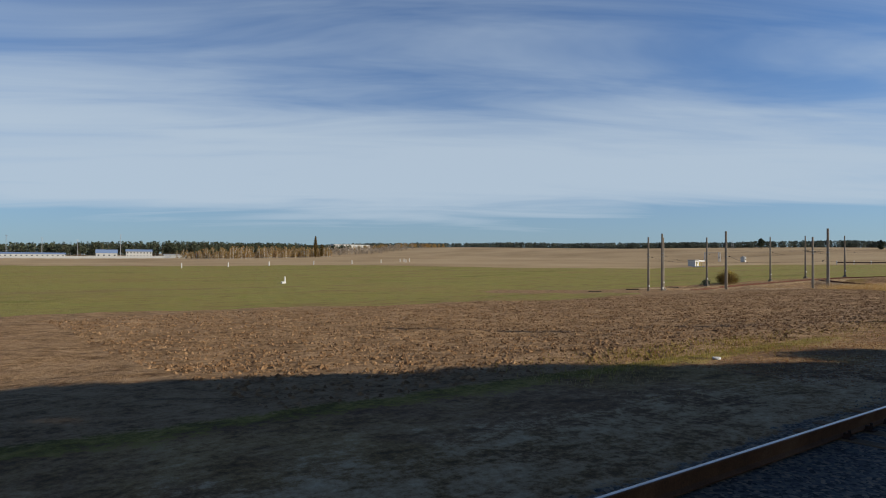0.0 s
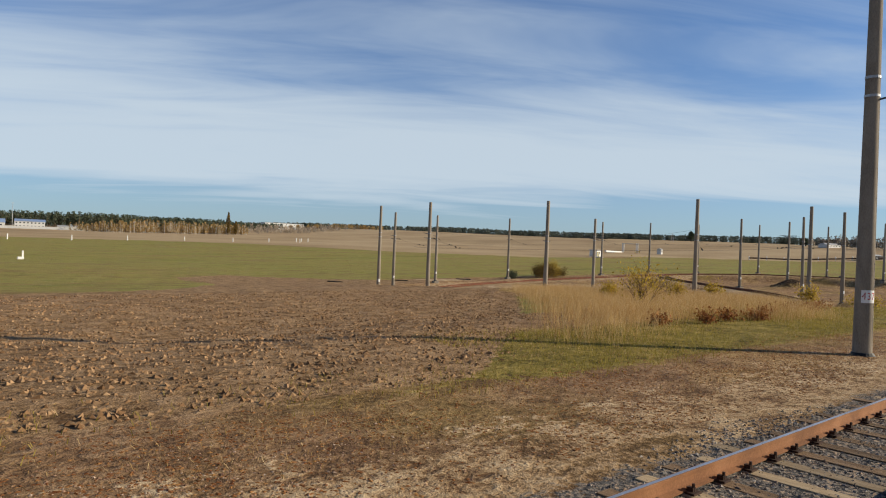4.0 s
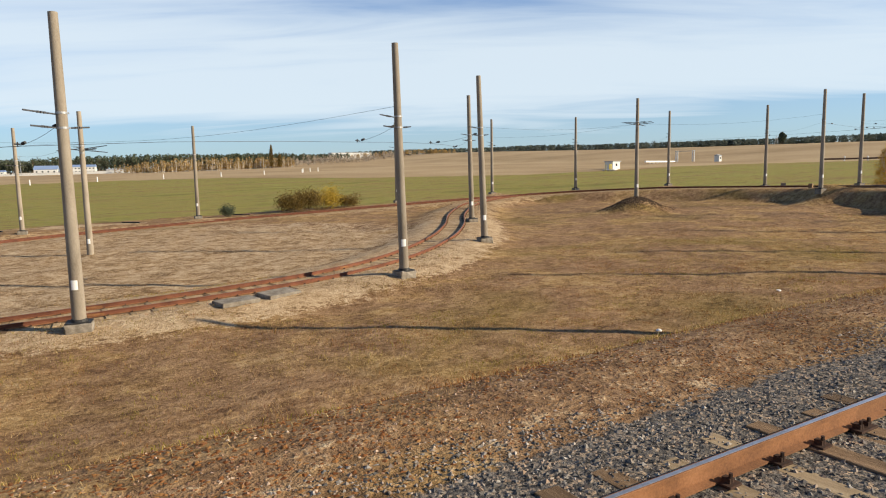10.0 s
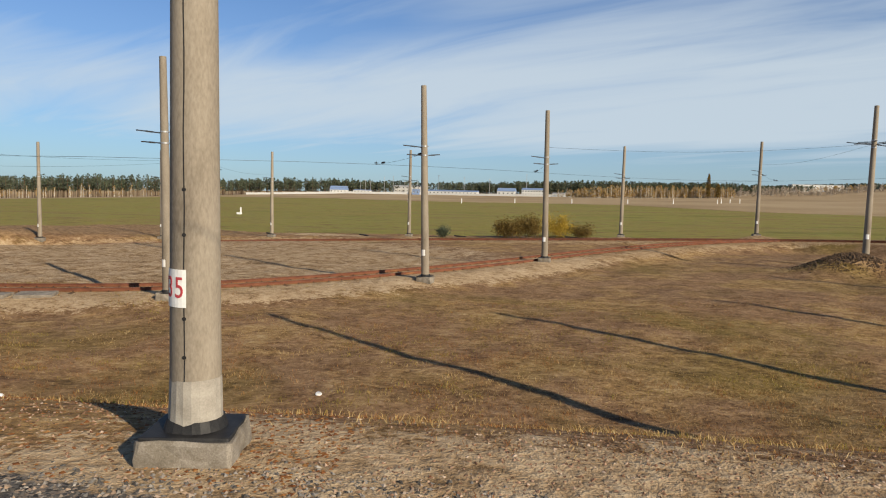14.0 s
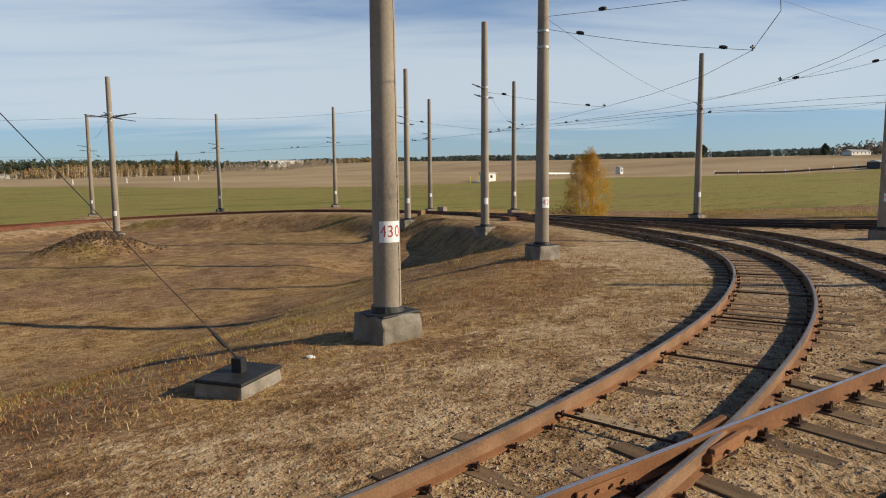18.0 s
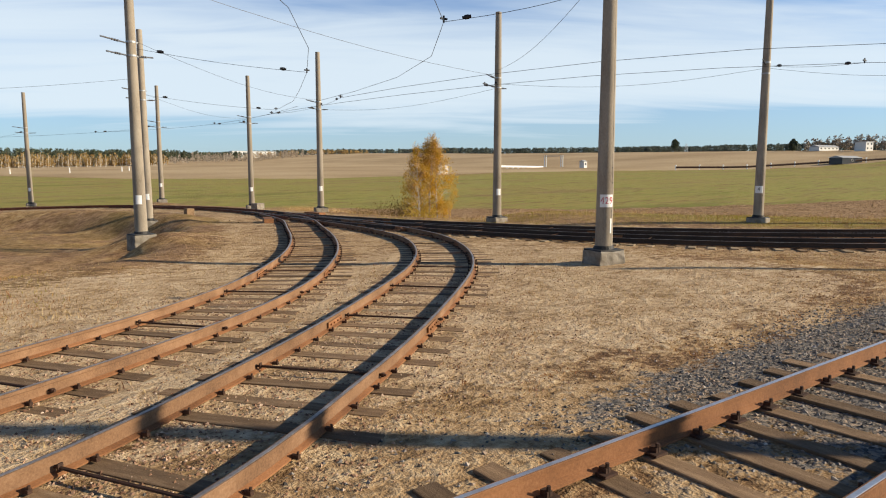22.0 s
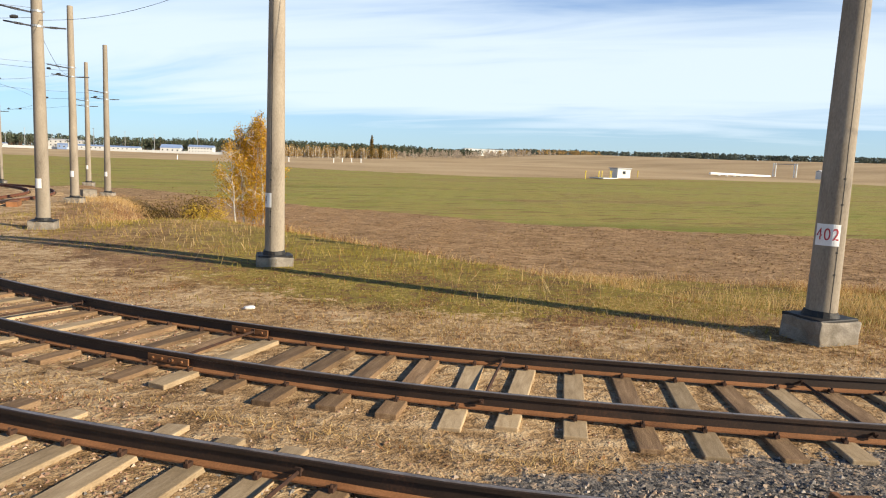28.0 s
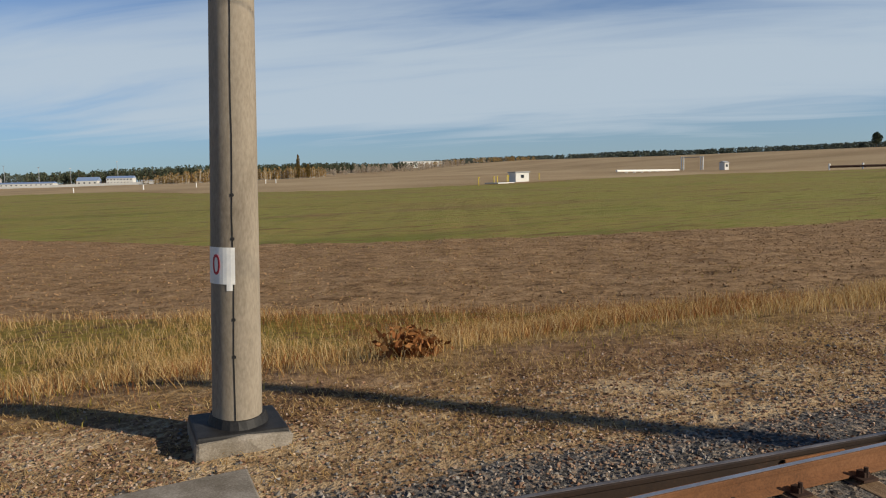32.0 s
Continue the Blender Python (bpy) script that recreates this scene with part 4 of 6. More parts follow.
def scatter(n, x0, x1, y0, y1, keep=None, clump=0.0):
    """Random places in a rectangle, thinned by keep(x, y) in 0..1 and, if asked, gathered in clumps."""
    x, y = RNG.uniform(x0, x1, n), RNG.uniform(y0, y1, n)
    if clump:
        m = max(1, n // 14)
        cx_, cy_ = RNG.uniform(x0, x1, m), RNG.uniform(y0, y1, m)
        k = RNG.integers(0, m, n)
        x, y = cx_[k] + RNG.normal(0, clump, n), cy_[k] + RNG.normal(0, clump, n)
    if keep is not None:
        ok = RNG.uniform(0, 1, len(x)) < keep(x, y)
        x, y = x[ok], y[ok]
    return x, y


def patchy(x, y, s=0.35, lo=-0.3, hi=0.5, ph=0.0):
    return sst(lo, hi, np.sin(x * s + 2 * np.sin(y * s * 0.7 + ph)) * np.cos(y * s * 1.3 + np.sin(x * s * 0.6 + ph)))


def off_track(x, y, d0=1.3):
    d, _ = track_dist(x, y)
    return (d > d0) * 1.0


x, y = scatter(150000, 12, 238, 3.5, 5.6, lambda x, y: (1 - sst(4.45, 5.4, y + 0.3 * np.sin(x * 0.7) + 0.9 * (1 - sst(85, 100, x)))) * (1 - 0.9 * sst(164, 169, x) * (1 - sst(187, 194, x))))
pebbles("ballast_shoulder", x, y, 0.025, M_STONE, "grey crushed stone ballast beside the rails", "ballast", flat=0.75, half=True)
x, y = scatter(75000, 12, 238, 1.3, 3.6, lambda x, y: 1 - 0.85 * sst(164, 169, x) * (1 - sst(187, 194, x)))
pebbles("ballast_bed", x, y, 0.026, M_STONE, "grey crushed stone ballast between the rails", "ballast", flat=0.75, half=True)
x, y = scatter(100000, 14, 252, 4.9, 8.4, lambda x, y: (1 - sst(6.3, 8.2, y)) * (0.35 + 0.65 * patchy(x, y, 0.6)))
pebbles("shoulder_gravel", x, y, 0.019, M_PEBBLE, "brown and pinkish gravel strewn over the shoulder", "gravel", half=True)
x, y = scatter(120000, 162, 214, 1.4, 14, lambda x, y: np.exp(-(track_dist(x, y)[0] / 1.6) ** 2))
pebbles("track_gravel", x, y, 0.02, M_PEBBLE, "pinkish gravel between the curved tracks", "gravel", flat=0.85, half=True)
x, y = scatter(16000, 108, 200, 30, 82, lambda x, y: np.exp(-(track_dist(x, y)[0] / 1.8) ** 2))
pebbles("loop_gravel", x, y, 0.04, M_PEBBLE, "pale gravel along the turning loop", "gravel")

x, y = scatter(90000, 5, 100, 9, 40, lambda x, y: plough_mask(x, y) * np.clip(1.25 - y / 45, 0.2, 1))
pebbles("ploughed_clods", x, y, 0.062, M_CLOD, "dark clods of ploughed soil", "soil", flat=0.7, half=True)
x, y = scatter(52000, 205, 290, 9, 60, plough_mask)
pebbles("ploughed_clods", x, y, 0.055, M_CLOD, "dark clods of ploughed soil beyond the bank", "soil", flat=0.7, half=True)

x, y = scatter(26000, 226, 252, 3.9, 8.2, lambda x, y: (1 - sst(6.4, 8.0, y)) * (0.4 + 0.6 * patchy(x, y, 1.3)))
pebbles("shoulder_gravel", x, y, 0.02, M_PEBBLE, "brown fine gravel beside the last pole", "gravel")
x, y = scatter(8000, 226, 252, 4.2, 8.0, lambda x, y: 1 - sst(5.4, 7.6, y))
pebbles("shoulder_stones", x, y, 0.022, M_STONE, "grey small stones mixed into the gravel", "gravel")
# trampled clumps of dead grass
x, y = scatter(110000, 150, 228, 4.9, 16, lambda x, y: off_track(x, y, 1.6) * (1 - 0.7 * pale_zone(x, y, track_dist(x, y)[0])) * (0.15 + 0.85 * patchy(x, y, 2.3, -0.2, 0.6)), clump=0.12)
blades("dead_tufts", x, y, 0.075, 0.011, M_RUSSET, "brown trampled tufts of dead grass", 1.8)
# rough tufts of basin grass
x, y = scatter(70000, 108, 186, 7.5, 34, lambda x, y: off_track(x, y) * (1 - 0.55 * sst(12, 32, y)) * patchy(x, y, 0.45, -0.2, 0.5, 4.0), clump=0.16)
blades("basin_tufts", x, y, 0.13, 0.012, M_GREENG, "olive tufts of basin grass", 0.9)
x, y = scatter(130000, 108, 186, 7.5, 34, lambda x, y: off_track(x, y) * (1 - 0.55 * sst(12, 32, y)) * patchy(x, y, 0.6, -0.2, 0.5, 5.5), clump=0.16)
blades("basin_tufts", x, y, 0.12, 0.011, M_RUSSET, "russet tufts of basin grass", 0.9)

x, y = RNG.normal(174.3, 1.6, 2800), RNG.normal(49.0, 1.2, 2800)
pebbles("soil_heap", x, y, 0.085, M_HEAP, "heap of dark brown earth inside the loop", "soil", flat=0.8, half=True)

x, y = scatter(110000, 108, 186, 7.0, 34, lambda x, y: off_track(x, y) * (1 - 0.55 * sst(12, 32, y)) * patchy(x, y, 0.8, -0.1, 0.5, 2.6), clump=0.14)
blades("basin_tufts", x, y, 0.13, 0.012, M_DRY, "straw-pale tufts of basin grass", 0.9)

# short dry sward and straw
x, y = scatter(120000, 106, 200, 6.4, 30, lambda x, y: off_track(x, y) * (1 - 0.62 * sst(9, 30, y)) * (0.35 + 0.65 * patchy(x, y, 0.9)))
blades("dry_sward", x, y, 0.09, 0.010, M_DRY, "short dry straw-coloured grass", 0.9)
x, y = scatter(36000, 106, 186, 8, 40, lambda x, y: off_track(x, y) * patchy(x, y, 0.33, 0.1, 0.6, 1.0) * (1 - 0.5 * sst(9, 30, y)))
blades("russet_sward", x, y, 0.14, 0.013, M_RUSSET, "short russet grass", 0.6)
x, y = scatter(26000, 106, 186, 8, 34, lambda x, y: off_track(x, y) * patchy(x, y, 0.22, 0.2, 0.7, 2.2))
blades("green_sward", x, y, 0.12, 0.012, M_GREENG, "short green grass among the dry", 0.6)
x, y = scatter(120000, 186, 226, 3.9, 16, lambda x, y: off_track(x, y, 1.5) * (y > 4.9) * (1 - 0.8 * pale_zone(x, y, track_dist(x, y)[0])) * (0.3 + 0.7 * patchy(x, y, 1.4)))
blades("trodden_straw", x, y, 0.07, 0.009, M_DRY, "trodden dry straw between the tracks", 1.6)
x, y = scatter(34000, 150, 190, 6, 20, lambda x, y: off_track(x, y, 1.5) * (0.3 + 0.7 * patchy(x, y, 1.1)))
blades("trodden_straw", x, y, 0.08, 0.010, M_DRY, "thin dry straw on the bank", 1.5)
# litter, green verge and tall dry grass beside the ploughed field
x, y = scatter(95000, 14, 150, 4.8, 9.6, lambda x, y: (1 - sst(7.6, 9.6, y)) * (0.3 + 0.7 * patchy(x, y, 0.9, -0.5, 0.5, 1.0)))
pebbles("leaf_litter", x, y, 0.028, M_RUSSET, "brown fallen leaves and litter on the gravel shoulder", "litter", flat=0.35, half=True)
x, y = scatter(90000, 10, 122, 7.4, 14.5, lambda x, y: (0.2 + 0.8 * patchy(x, y, 0.5, -0.7, 0.3)) * sst(7.4, 9.0, y) * (1 - 0.65 * sst(88, 98, x)) * verge_share(x) * (1 - sst(12.5, 14.5, y)) * np.where(x < 62, 1 - sst(9.6, 11.0, y), 1.0))
blades("green_verge", x, y, 0.15, 0.012, M_GREENG, "green grass verge along the ploughed field", 0.8)
x, y = scatter(80000, 10, 122, 6.0, 15, lambda x, y: patchy(x, y, 0.8, -0.4, 0.5, 3.0) * np.where(x < 62, 1 - sst(9.6, 11.0, y), 1.0))
blades("dry_verge", x, y, 0.11, 0.009, M_DRY, "dry grass litter on the gravel shoulder", 1.3)


def tall_zone(x, y):
    xr = np.interp(y, [9, 17, 33, 42], [62, 71, 86.5, 93])
    return sst(-1, 4, x - xr) * (1 - sst(-3.5, 2.5, x - 83.5 - 1.05 * (y - 10))) * sst(10.6, 14.5, y + 1.2 * np.sin(x * 0.4)) * (1 - 0.4 * sst(22, 40, y)) * (0.45 + 0.55 * patchy(x, y, 0.5, -0.5, 0.3)) * off_track(x, y, 1.8)


x, y = scatter(380000, 60, 113, 10.5, 40, tall_zone, clump=0.5)
blades("tall_dry_grass", x, y, 0.78, 0.0075, M_STRAW, "tall dry yellow grass", 0.42)
x, y = scatter(120000, 62, 116, 10.0, 30, lambda x, y: tall_zone(x, y) * patchy(x, y, 0.27, -0.2, 0.5, 1.4), clump=0.5)
blades("tall_green_grass", x, y, 0.42, 0.011, M_GREENG, "rough green grass", 0.7)
x, y = scatter(26000, 66, 112, 11.0, 32, lambda x, y: tall_zone(x, y) * patchy(x, y, 0.31, 0.0, 0.5, 0.4), clump=0.5)
blades("russet_weeds", x, y, 0.5, 0.012, M_RUSSET, "rust-brown weeds among the grass", 0.5)


def bank_zone(x, y):
    y0 = np.interp(x, [204, 212, 218, 226, 236, 256], [30, 20, 12, 9.6, 8.6, 8.4])
    y1 = np.interp(x, [204, 211, 215, 223, 233, 249, 256], [62, 56, 38, 24.6, 20, 13.0, 12.5])
    return sst(-1.2, 1.0, y - y0) * sst(-0.5, 1.0, y1 - y) * off_track(x, y, 2.2)


def bank_outer(x, y):
    """The tall growth keeps to the foot of the bank, the short green to its top."""
    y0 = np.interp(x, [204, 212, 218, 226, 236, 256], [30, 20, 12, 9.6, 8.6, 8.4])
    y1 = np.interp(x, [204, 211, 215, 223, 233, 249, 256], [62, 56, 38, 24.6, 20, 13.0, 12.5])
    return np.maximum(sst(0.32, 0.6, (y - y0) / (y1 - y0)), sst(227, 232, x))


x, y = scatter(330000, 204, 256, 8, 50, lambda x, y: bank_zone(x, y) * (0.06 + 0.94 * bank_outer(x, y)) * (0.15 + 0.85 * patchy(x, y, 0.6, -0.4, 0.5)), clump=0.35)
blades("bank_dry_grass", x, y, 0.42, 0.010, M_STRAW, "dense dry yellow grass on the bank", 0.8)
x, y = scatter(170000, 206, 250, 8, 46, lambda x, y: bank_zone(x, y) * (0.04 + 0.96 * bank_outer(x, y)) * patchy(x, y, 0.30, -0.25, 0.35, 2.0), clump=0.45)
blades("bank_russet_grass", x, y, 0.34, 0.010, M_RUSSET, "russet grass on the bank", 0.7)
x, y = scatter(150000, 204, 256, 7, 40, lambda x, y: np.clip(bank_zone(x, y + 1.5) + 0.2, 0, 1) * (1 - 0.8 * bank_outer(x, y)) * (0.25 + 0.75 * patchy(x, y, 0.4, -0.3, 0.5, 0.7)) * off_track(x, y, 2.2) * (y > 7.2), clump=0.4)
blades("bank_green_grass", x, y, 0.13, 0.013, M_GREENG, "green grass at the foot of the poles", 0.5)
x, y = scatter(110000, 212, 250, 5.0, 12, lambda x, y: off_track(x, y, 1.7) * (0.25 + 0.75 * patchy(x, y, 1.2)))
blades("bank_straw", x, y, 0.10, 0.009, M_DRY, "flattened straw beside the track", 1.5)


# ---------------------------------------------------------------- trees and bushes
def leaf_cloud(n, centres, spread, size, squash=1.0, tri=True, rng=RNG):
    """Small bent leaves strewn round the given centres."""
    k = rng.integers(0, len(centres), n)
    p = centres[k] + rng.normal(0, 1, (n, 3)) * np.asarray(spread)[None] * np.array([1, 1, squash])
    u = rng.normal(0, 1, (n, 3))
    u /= np.linalg.norm(u, axis=1)[:, None]
    t = np.cross(u, rng.normal(0, 1, (n, 3)))
    t /= np.linalg.norm(t, axis=1)[:, None]
    s = (size * rng.uniform(0.6, 1.4, n))[:, None]
    v = np.stack([p - u * s, p + t * s * 0.55, p + u * s, p - t * s * 0.55], 1)
    f = np.arange(n * 4).reshape(n, 4)
    return v.reshape(-1, 3), f


def limbs(bm, a, d, length, r, depth, ends, rng, droop=0.0):
    b = a + d * length
    rod(bm, a, b, r, r * 0.6, 6)
    ends.append(tuple(b))
    ends.append(tuple(a + d * length * 0.6))
    if depth == 0:
        return
    for _ in range(3):
        nd = (d + Vector((rng.uniform(-1, 1), rng.uniform(-1, 1), rng.uniform(-0.3, 0.5))) * 0.75).normalized()
        nd.z -= droop
        limbs(bm, a + d * length * rng.uniform(0.45, 0.95), nd.normalized(), length * rng.uniform(0.5, 0.72), r * 0.5, depth - 1, ends, rng, droop)


def girth(k):
    """Crown radius of the birch at a share k of its height."""
    return float(np.interp(k, [0, 0.1, 0.4, 0.7, 0.88, 1.0], [0.9, 1.4, 1.9, 1.5, 0.85, 0.12]))


def birch(x, y, height, seed, label):
    rng = random.Random(seed)
    thing = tagged(empty("birch_tree", pose(x, y, gz(x, y))), label, "tree")
    ends = []
    stems = ((0, 0, height, 0.10, 0.10), (0.6, -0.3, height * 0.93, 0.075, -0.06), (-0.55, 0.35, height * 0.86, 0.07, -0.1), (-1.0, -0.3, height * 0.72, 0.05, -0.16))
    for k, (sx, sy, hh, r, ln) in enumerate(stems):
        bm = bmesh.new()
        a = Vector((sx, sy, -0.1))
        for j in range(10):
            b = Vector((sx + ln * (j + 1) / 10 * hh * 0.55 + rng.uniform(-0.05, 0.05), sy + rng.uniform(-0.06, 0.06), hh * (j + 1) / 10))
            rod(bm, a, b, r * (1 - j * 0.09), r * (1 - (j + 1) * 0.09), 8)
            if j > 0:
                for _ in range(4):
                    dr = Vector((rng.uniform(-1, 1), rng.uniform(-1, 1), rng.uniform(0.4, 1.0))).normalized()
                    limbs(bm, b, dr, girth((j + 1) / 10) * 0.62, 0.013, 1, ends, rng, 0.12)
            a = b
        smooth_all(part("trunk", bm, M_BARK, thing, "white birch trunk"))
    # clumps fill an egg-shaped crown, thin at the top
    r_ = np.random.default_rng(seed)
    m = 300
    u_ = r_.uniform(0.05, 0.97, m) ** 0.9
    a_ = r_.uniform(0, 6.283, m)
    q_ = np.sqrt(r_.uniform(0, 1, m)) * np.array([girth(k) for k in u_]) * (0.88 + 0.12 * np.sin(a_ * 3 + u_ * 11))
    ca_, sa_ = np.cos(a_) * q_ * 1.42, np.sin(a_) * q_ * 0.68
    c_ = np.stack([-0.72 * ca_ + 0.69 * sa_ + 0.15 * u_, 0.69 * ca_ + 0.72 * sa_, u_ * height * 0.95], -1)
    e = np.array([p for p in ends if p[2] > 0.3])
    c_ = np.vstack([c_, e[r_.integers(0, len(e), 160)]])
    v, f = leaf_cloud(23000, c_, (0.15, 0.15, 0.24), 0.05, 1.0, rng=r_)
    arrays("crown", v, f, M_GOLD, thing)
    tip = e[e[:, 2] > height * 0.62]
    v, f = leaf_cloud(2600, tip, (0.12, 0.12, 0.2), 0.03, 1.0, rng=r_)
    tw = arrays("treetop", v, f, M_BAREBIRCH, thing)
    tw["label"] = "pale bare twigs at the top"
    return thing


def bush(x, y, r, h, mat, n, label, seed=1, category="bush", size=0.05, twigs=12):
    rng = random.Random(seed)
    thing = tagged(empty("bush", pose(x, y, gz(x, y))), label, category)
    ends = []
    for _ in range(twigs):
        bm = bmesh.new()
        a = Vector((rng.uniform(-r, r) * 0.55, rng.uniform(-r, r) * 0.4, -0.05))
        d = Vector((rng.uniform(-0.6, 0.6), rng.uniform(-0.6, 0.6), 1)).normalized()
        limbs(bm, a, d, h * rng.uniform(0.4, 0.75), 0.014, 1, ends, rng)
        part("stem", bm, M_TWIG, thing)
    v, f = leaf_cloud(n, np.array(ends), (0.16 * r + 0.08, 0.16 * r + 0.08, 0.12 * h + 0.05), size, rng=np.random.default_rng(seed))
    v[:, 2] = np.maximum(v[:, 2], 0.02)
    arrays("foliage", v, f, mat, thing)
    return thing


birch(214.4, 43.0, 6.5, 11, "golden autumn birch with white trunks beside ploughed soil")
bush(210.6, 42.3, 1.9, 2.0, M_BUSHL, 2600, "dark olive bush beside the golden birch", 3)
bush(211.8, 40.3, 1.3, 1.5, M_YLEAF, 1900, "yellow-green bush at the birch's foot", 5)
bush(208.8, 43.6, 1.3, 1.3, M_BUSHL, 1200, "brown leafy bush by the bank", 8)
bush(149.0, 85.2, 2.2, 2.7, M_BUSHL, 4200, "large olive-brown bush beyond the turning loop", 21, size=0.09)
bush(152.0, 86.0, 2.4, 2.9, M_BUSHL, 4200, "large olive-brown bush beyond the turning loop", 22, size=0.09)
bush(155.4, 88.2, 2.6, 2.8, M_YLEAF, 3600, "golden leafy bush beyond the turning loop", 23, size=0.09)
bush(158.6, 88.6, 2.0, 1.7, M_BUSHL, 2200, "low brown bush beyond the turning loop", 24, size=0.09)
bush(141.0, 85.0, 0.75, 1.6, M_PINE, 2400, "small dark green pine beside the loop", 31, "pine", 0.07, 12)
for k, (x, y, r, h, lab) in enumerate(((79.9, 18.3, 0.42, 2.5, "thin sapling with a few yellow leaves"), (93.8, 27.0, 1.1, 2.3, "yellow-leaved sapling in dry grass"), (92.8, 21.3, 0.5, 1.3, "small yellow sapling in dry grass"),
                                       (93.0, 15.6, 0.45, 1.2, "small yellow sapling in dry grass"), (95.4, 13.2, 1.5, 0.85, "low yellow-brown bush in dry grass"), (91.5, 23.2, 0.5, 1.4, "small yellow sapling in dry grass"),
                                       (88.0, 26.0, 0.6, 1.3, "small yellow sapling in dry grass"), (236.2, 8.9, 0.4, 0.36, "low brown weed in yellow grass"))):
    bush(x, y, r, h, M_RUSSET if k == 7 else M_YLEAF, 620 + 180 * k % 400, lab, 60 + k, "sapling", 0.06, 14)
for k, (x, y) in enumerate(((72.2, 12.8), (74.8, 12.2), (76.5, 12.3), (78.2, 12.0), (79.6, 12.4), (82.0, 13.0), (84.2, 13.1), (86.5, 12.9), (89.0, 13.4))):
    bush(x, y, 0.5, 0.5, M_RUSSET, 260, "rust-red leafy weed in green grass", 90 + k, "weed", 0.06, 6)


def pine_trunks(pts, h, wid):
    n = len(pts)
    b = np.array([(-1, -1), (1, -1), (1, 1), (-1, 1)], float) * wid
    lo = np.concatenate([pts[:, None, :2] + b[None], np.repeat(pts[:, None, 2:], 4, 1)], -1)
    hi = lo.copy()
    hi[:, :, 2] += h[:, None]
    hi[:, :, :2] = pts[:, None, :2] + b[None] * 0.5
    v = np.concatenate([lo, hi], 1).reshape(-1, 3)
    q = np.array([(0, 1, 5, 4), (1, 2, 6, 5), (2, 3, 7, 6), (3, 0, 4, 7)])
    f = (q[None] + (np.arange(n) * 8)[:, None, None]).reshape(-1, 4)
    return v, f


def forest(name, line, n, depth, mat, label, bare=0.35, per=26, wide=2.0, seed=1, trunk=True, bark=None, ragged=0.12):
    """A belt of trees along a line of places and tree heights, each a trunk with a ragged crown of clumps."""
    rg = np.random.default_rng(seed)
    ln = np.array(line, float)
    s = np.r_[0, np.cumsum(np.hypot(*np.diff(ln[:, :2], axis=0).T))]
    t = rg.uniform(0, s[-1], n)
    x = np.interp(t, s, ln[:, 0]) + rg.normal(0, depth * 0.5, n)
    y = np.interp(t, s, ln[:, 1]) + np.abs(rg.normal(0, depth, n))
    z = ground(x, y)
    h = np.interp(t, s, ln[:, 2]) * rg.uniform(1 - ragged, 1 + ragged * 0.4, n) * (0.95 + 0.05 * np.sin(t * 0.03 + seed))
    per = int(per * 1.8)
    k = np.repeat(np.arange(n), per)
    u = rg.uniform(0, 1, n * per)
    zz = z[k] + h[k] * (bare + (1 - bare) * u)
    rad = wide * (0.25 + 1.2 * np.sin(np.pi * np.clip(u * 0.92 + 0.06, 0, 1)))
    a = rg.uniform(0, 6.283, n * per)
    c = np.stack([x[k] + np.cos(a) * rad * rg.uniform(0.2, 1, n * per), y[k] + np.sin(a) * rad * rg.uniform(0.2, 1, n * per), zz], -1)
    v, f = leaf_cloud(n * per, c, (0.01, 0.01, 0.01), wide * 0.36, rng=rg)
    # keep each leaf at its own centre
    shift = c - v.reshape(-1, 4, 3).mean(1)
    v = (v.reshape(-1, 4, 3) + shift[:, None, :]).reshape(-1, 3)
    thing = tagged(arrays(name, v, f, mat), label, "trees", kind="stuff")
    if trunk:
        v, f = pine_trunks(np.stack([x, y, z], -1), h * 0.9, 0.16)
        tr = arrays("tree_trunks", v, f, bark or M_TWIG, thing)
        tr["kind"] = "stuff"
    return thing


forest("pine_forest", [(-900, 560, 24), (-450, 570, 23), (-300, 610, 23), (-230, 680, 21), (-190, 765, 19), (-90, 800, 18), (-25, 815, 15)], 1150, 24, M_PINE, "dark pine forest behind the green field", 0.38, 34, 2.4, 1, ragged=0.26)
forest("forest_edge", [(-900, 548, 10), (-450, 558, 11), (-300, 598, 12), (-235, 664, 12), (-195, 742, 10)], 230, 7, M_FARAUT, "autumn trees along the forest edge", 0.12, 22, 1.6, 2, bark=M_BARK, ragged=0.5)
forest("pine_forest", [(60, 830, 15), (140, 830, 17), (230, 800, 17), (300, 830, 17), (400, 900, 14), (520, 960, 11)], 900, 30, M_PINE, "dark pine forest behind the factory", 0.25, 32, 2.6, 3, ragged=0.26)
forest("autumn_trees", [(192, 668, 9), (215, 650, 11), (250, 655, 12), (290, 660, 11), (345, 670, 9)], 300, 12, M_FARAUT, "golden autumn trees along the field edge", 0.08, 30, 1.7, 4, bark=M_BARK, ragged=0.45)
forest("bare_birches", [(345, 690, 9), (420, 760, 10), (520, 820, 10), (600, 870, 8)], 170, 40, M_BAREBIRCH, "bare grey birches along the field edge", 0.15, 34, 1.6, 5, bark=M_BAREBIRCH, ragged=0.5)
forest("far_forest", [(330, 1000, 16), (600, 1120, 10), (800, 1100, 11), (950, 1010, 13), (1150, 920, 13), (1450, 810, 13), (1700, 700, 17), (2000, 560, 18)], 1300, 34, M_HAZEPINE, "distant forest on the ridge with haze in its colour", 0.0, 26, 4.5, 6, trunk=False)
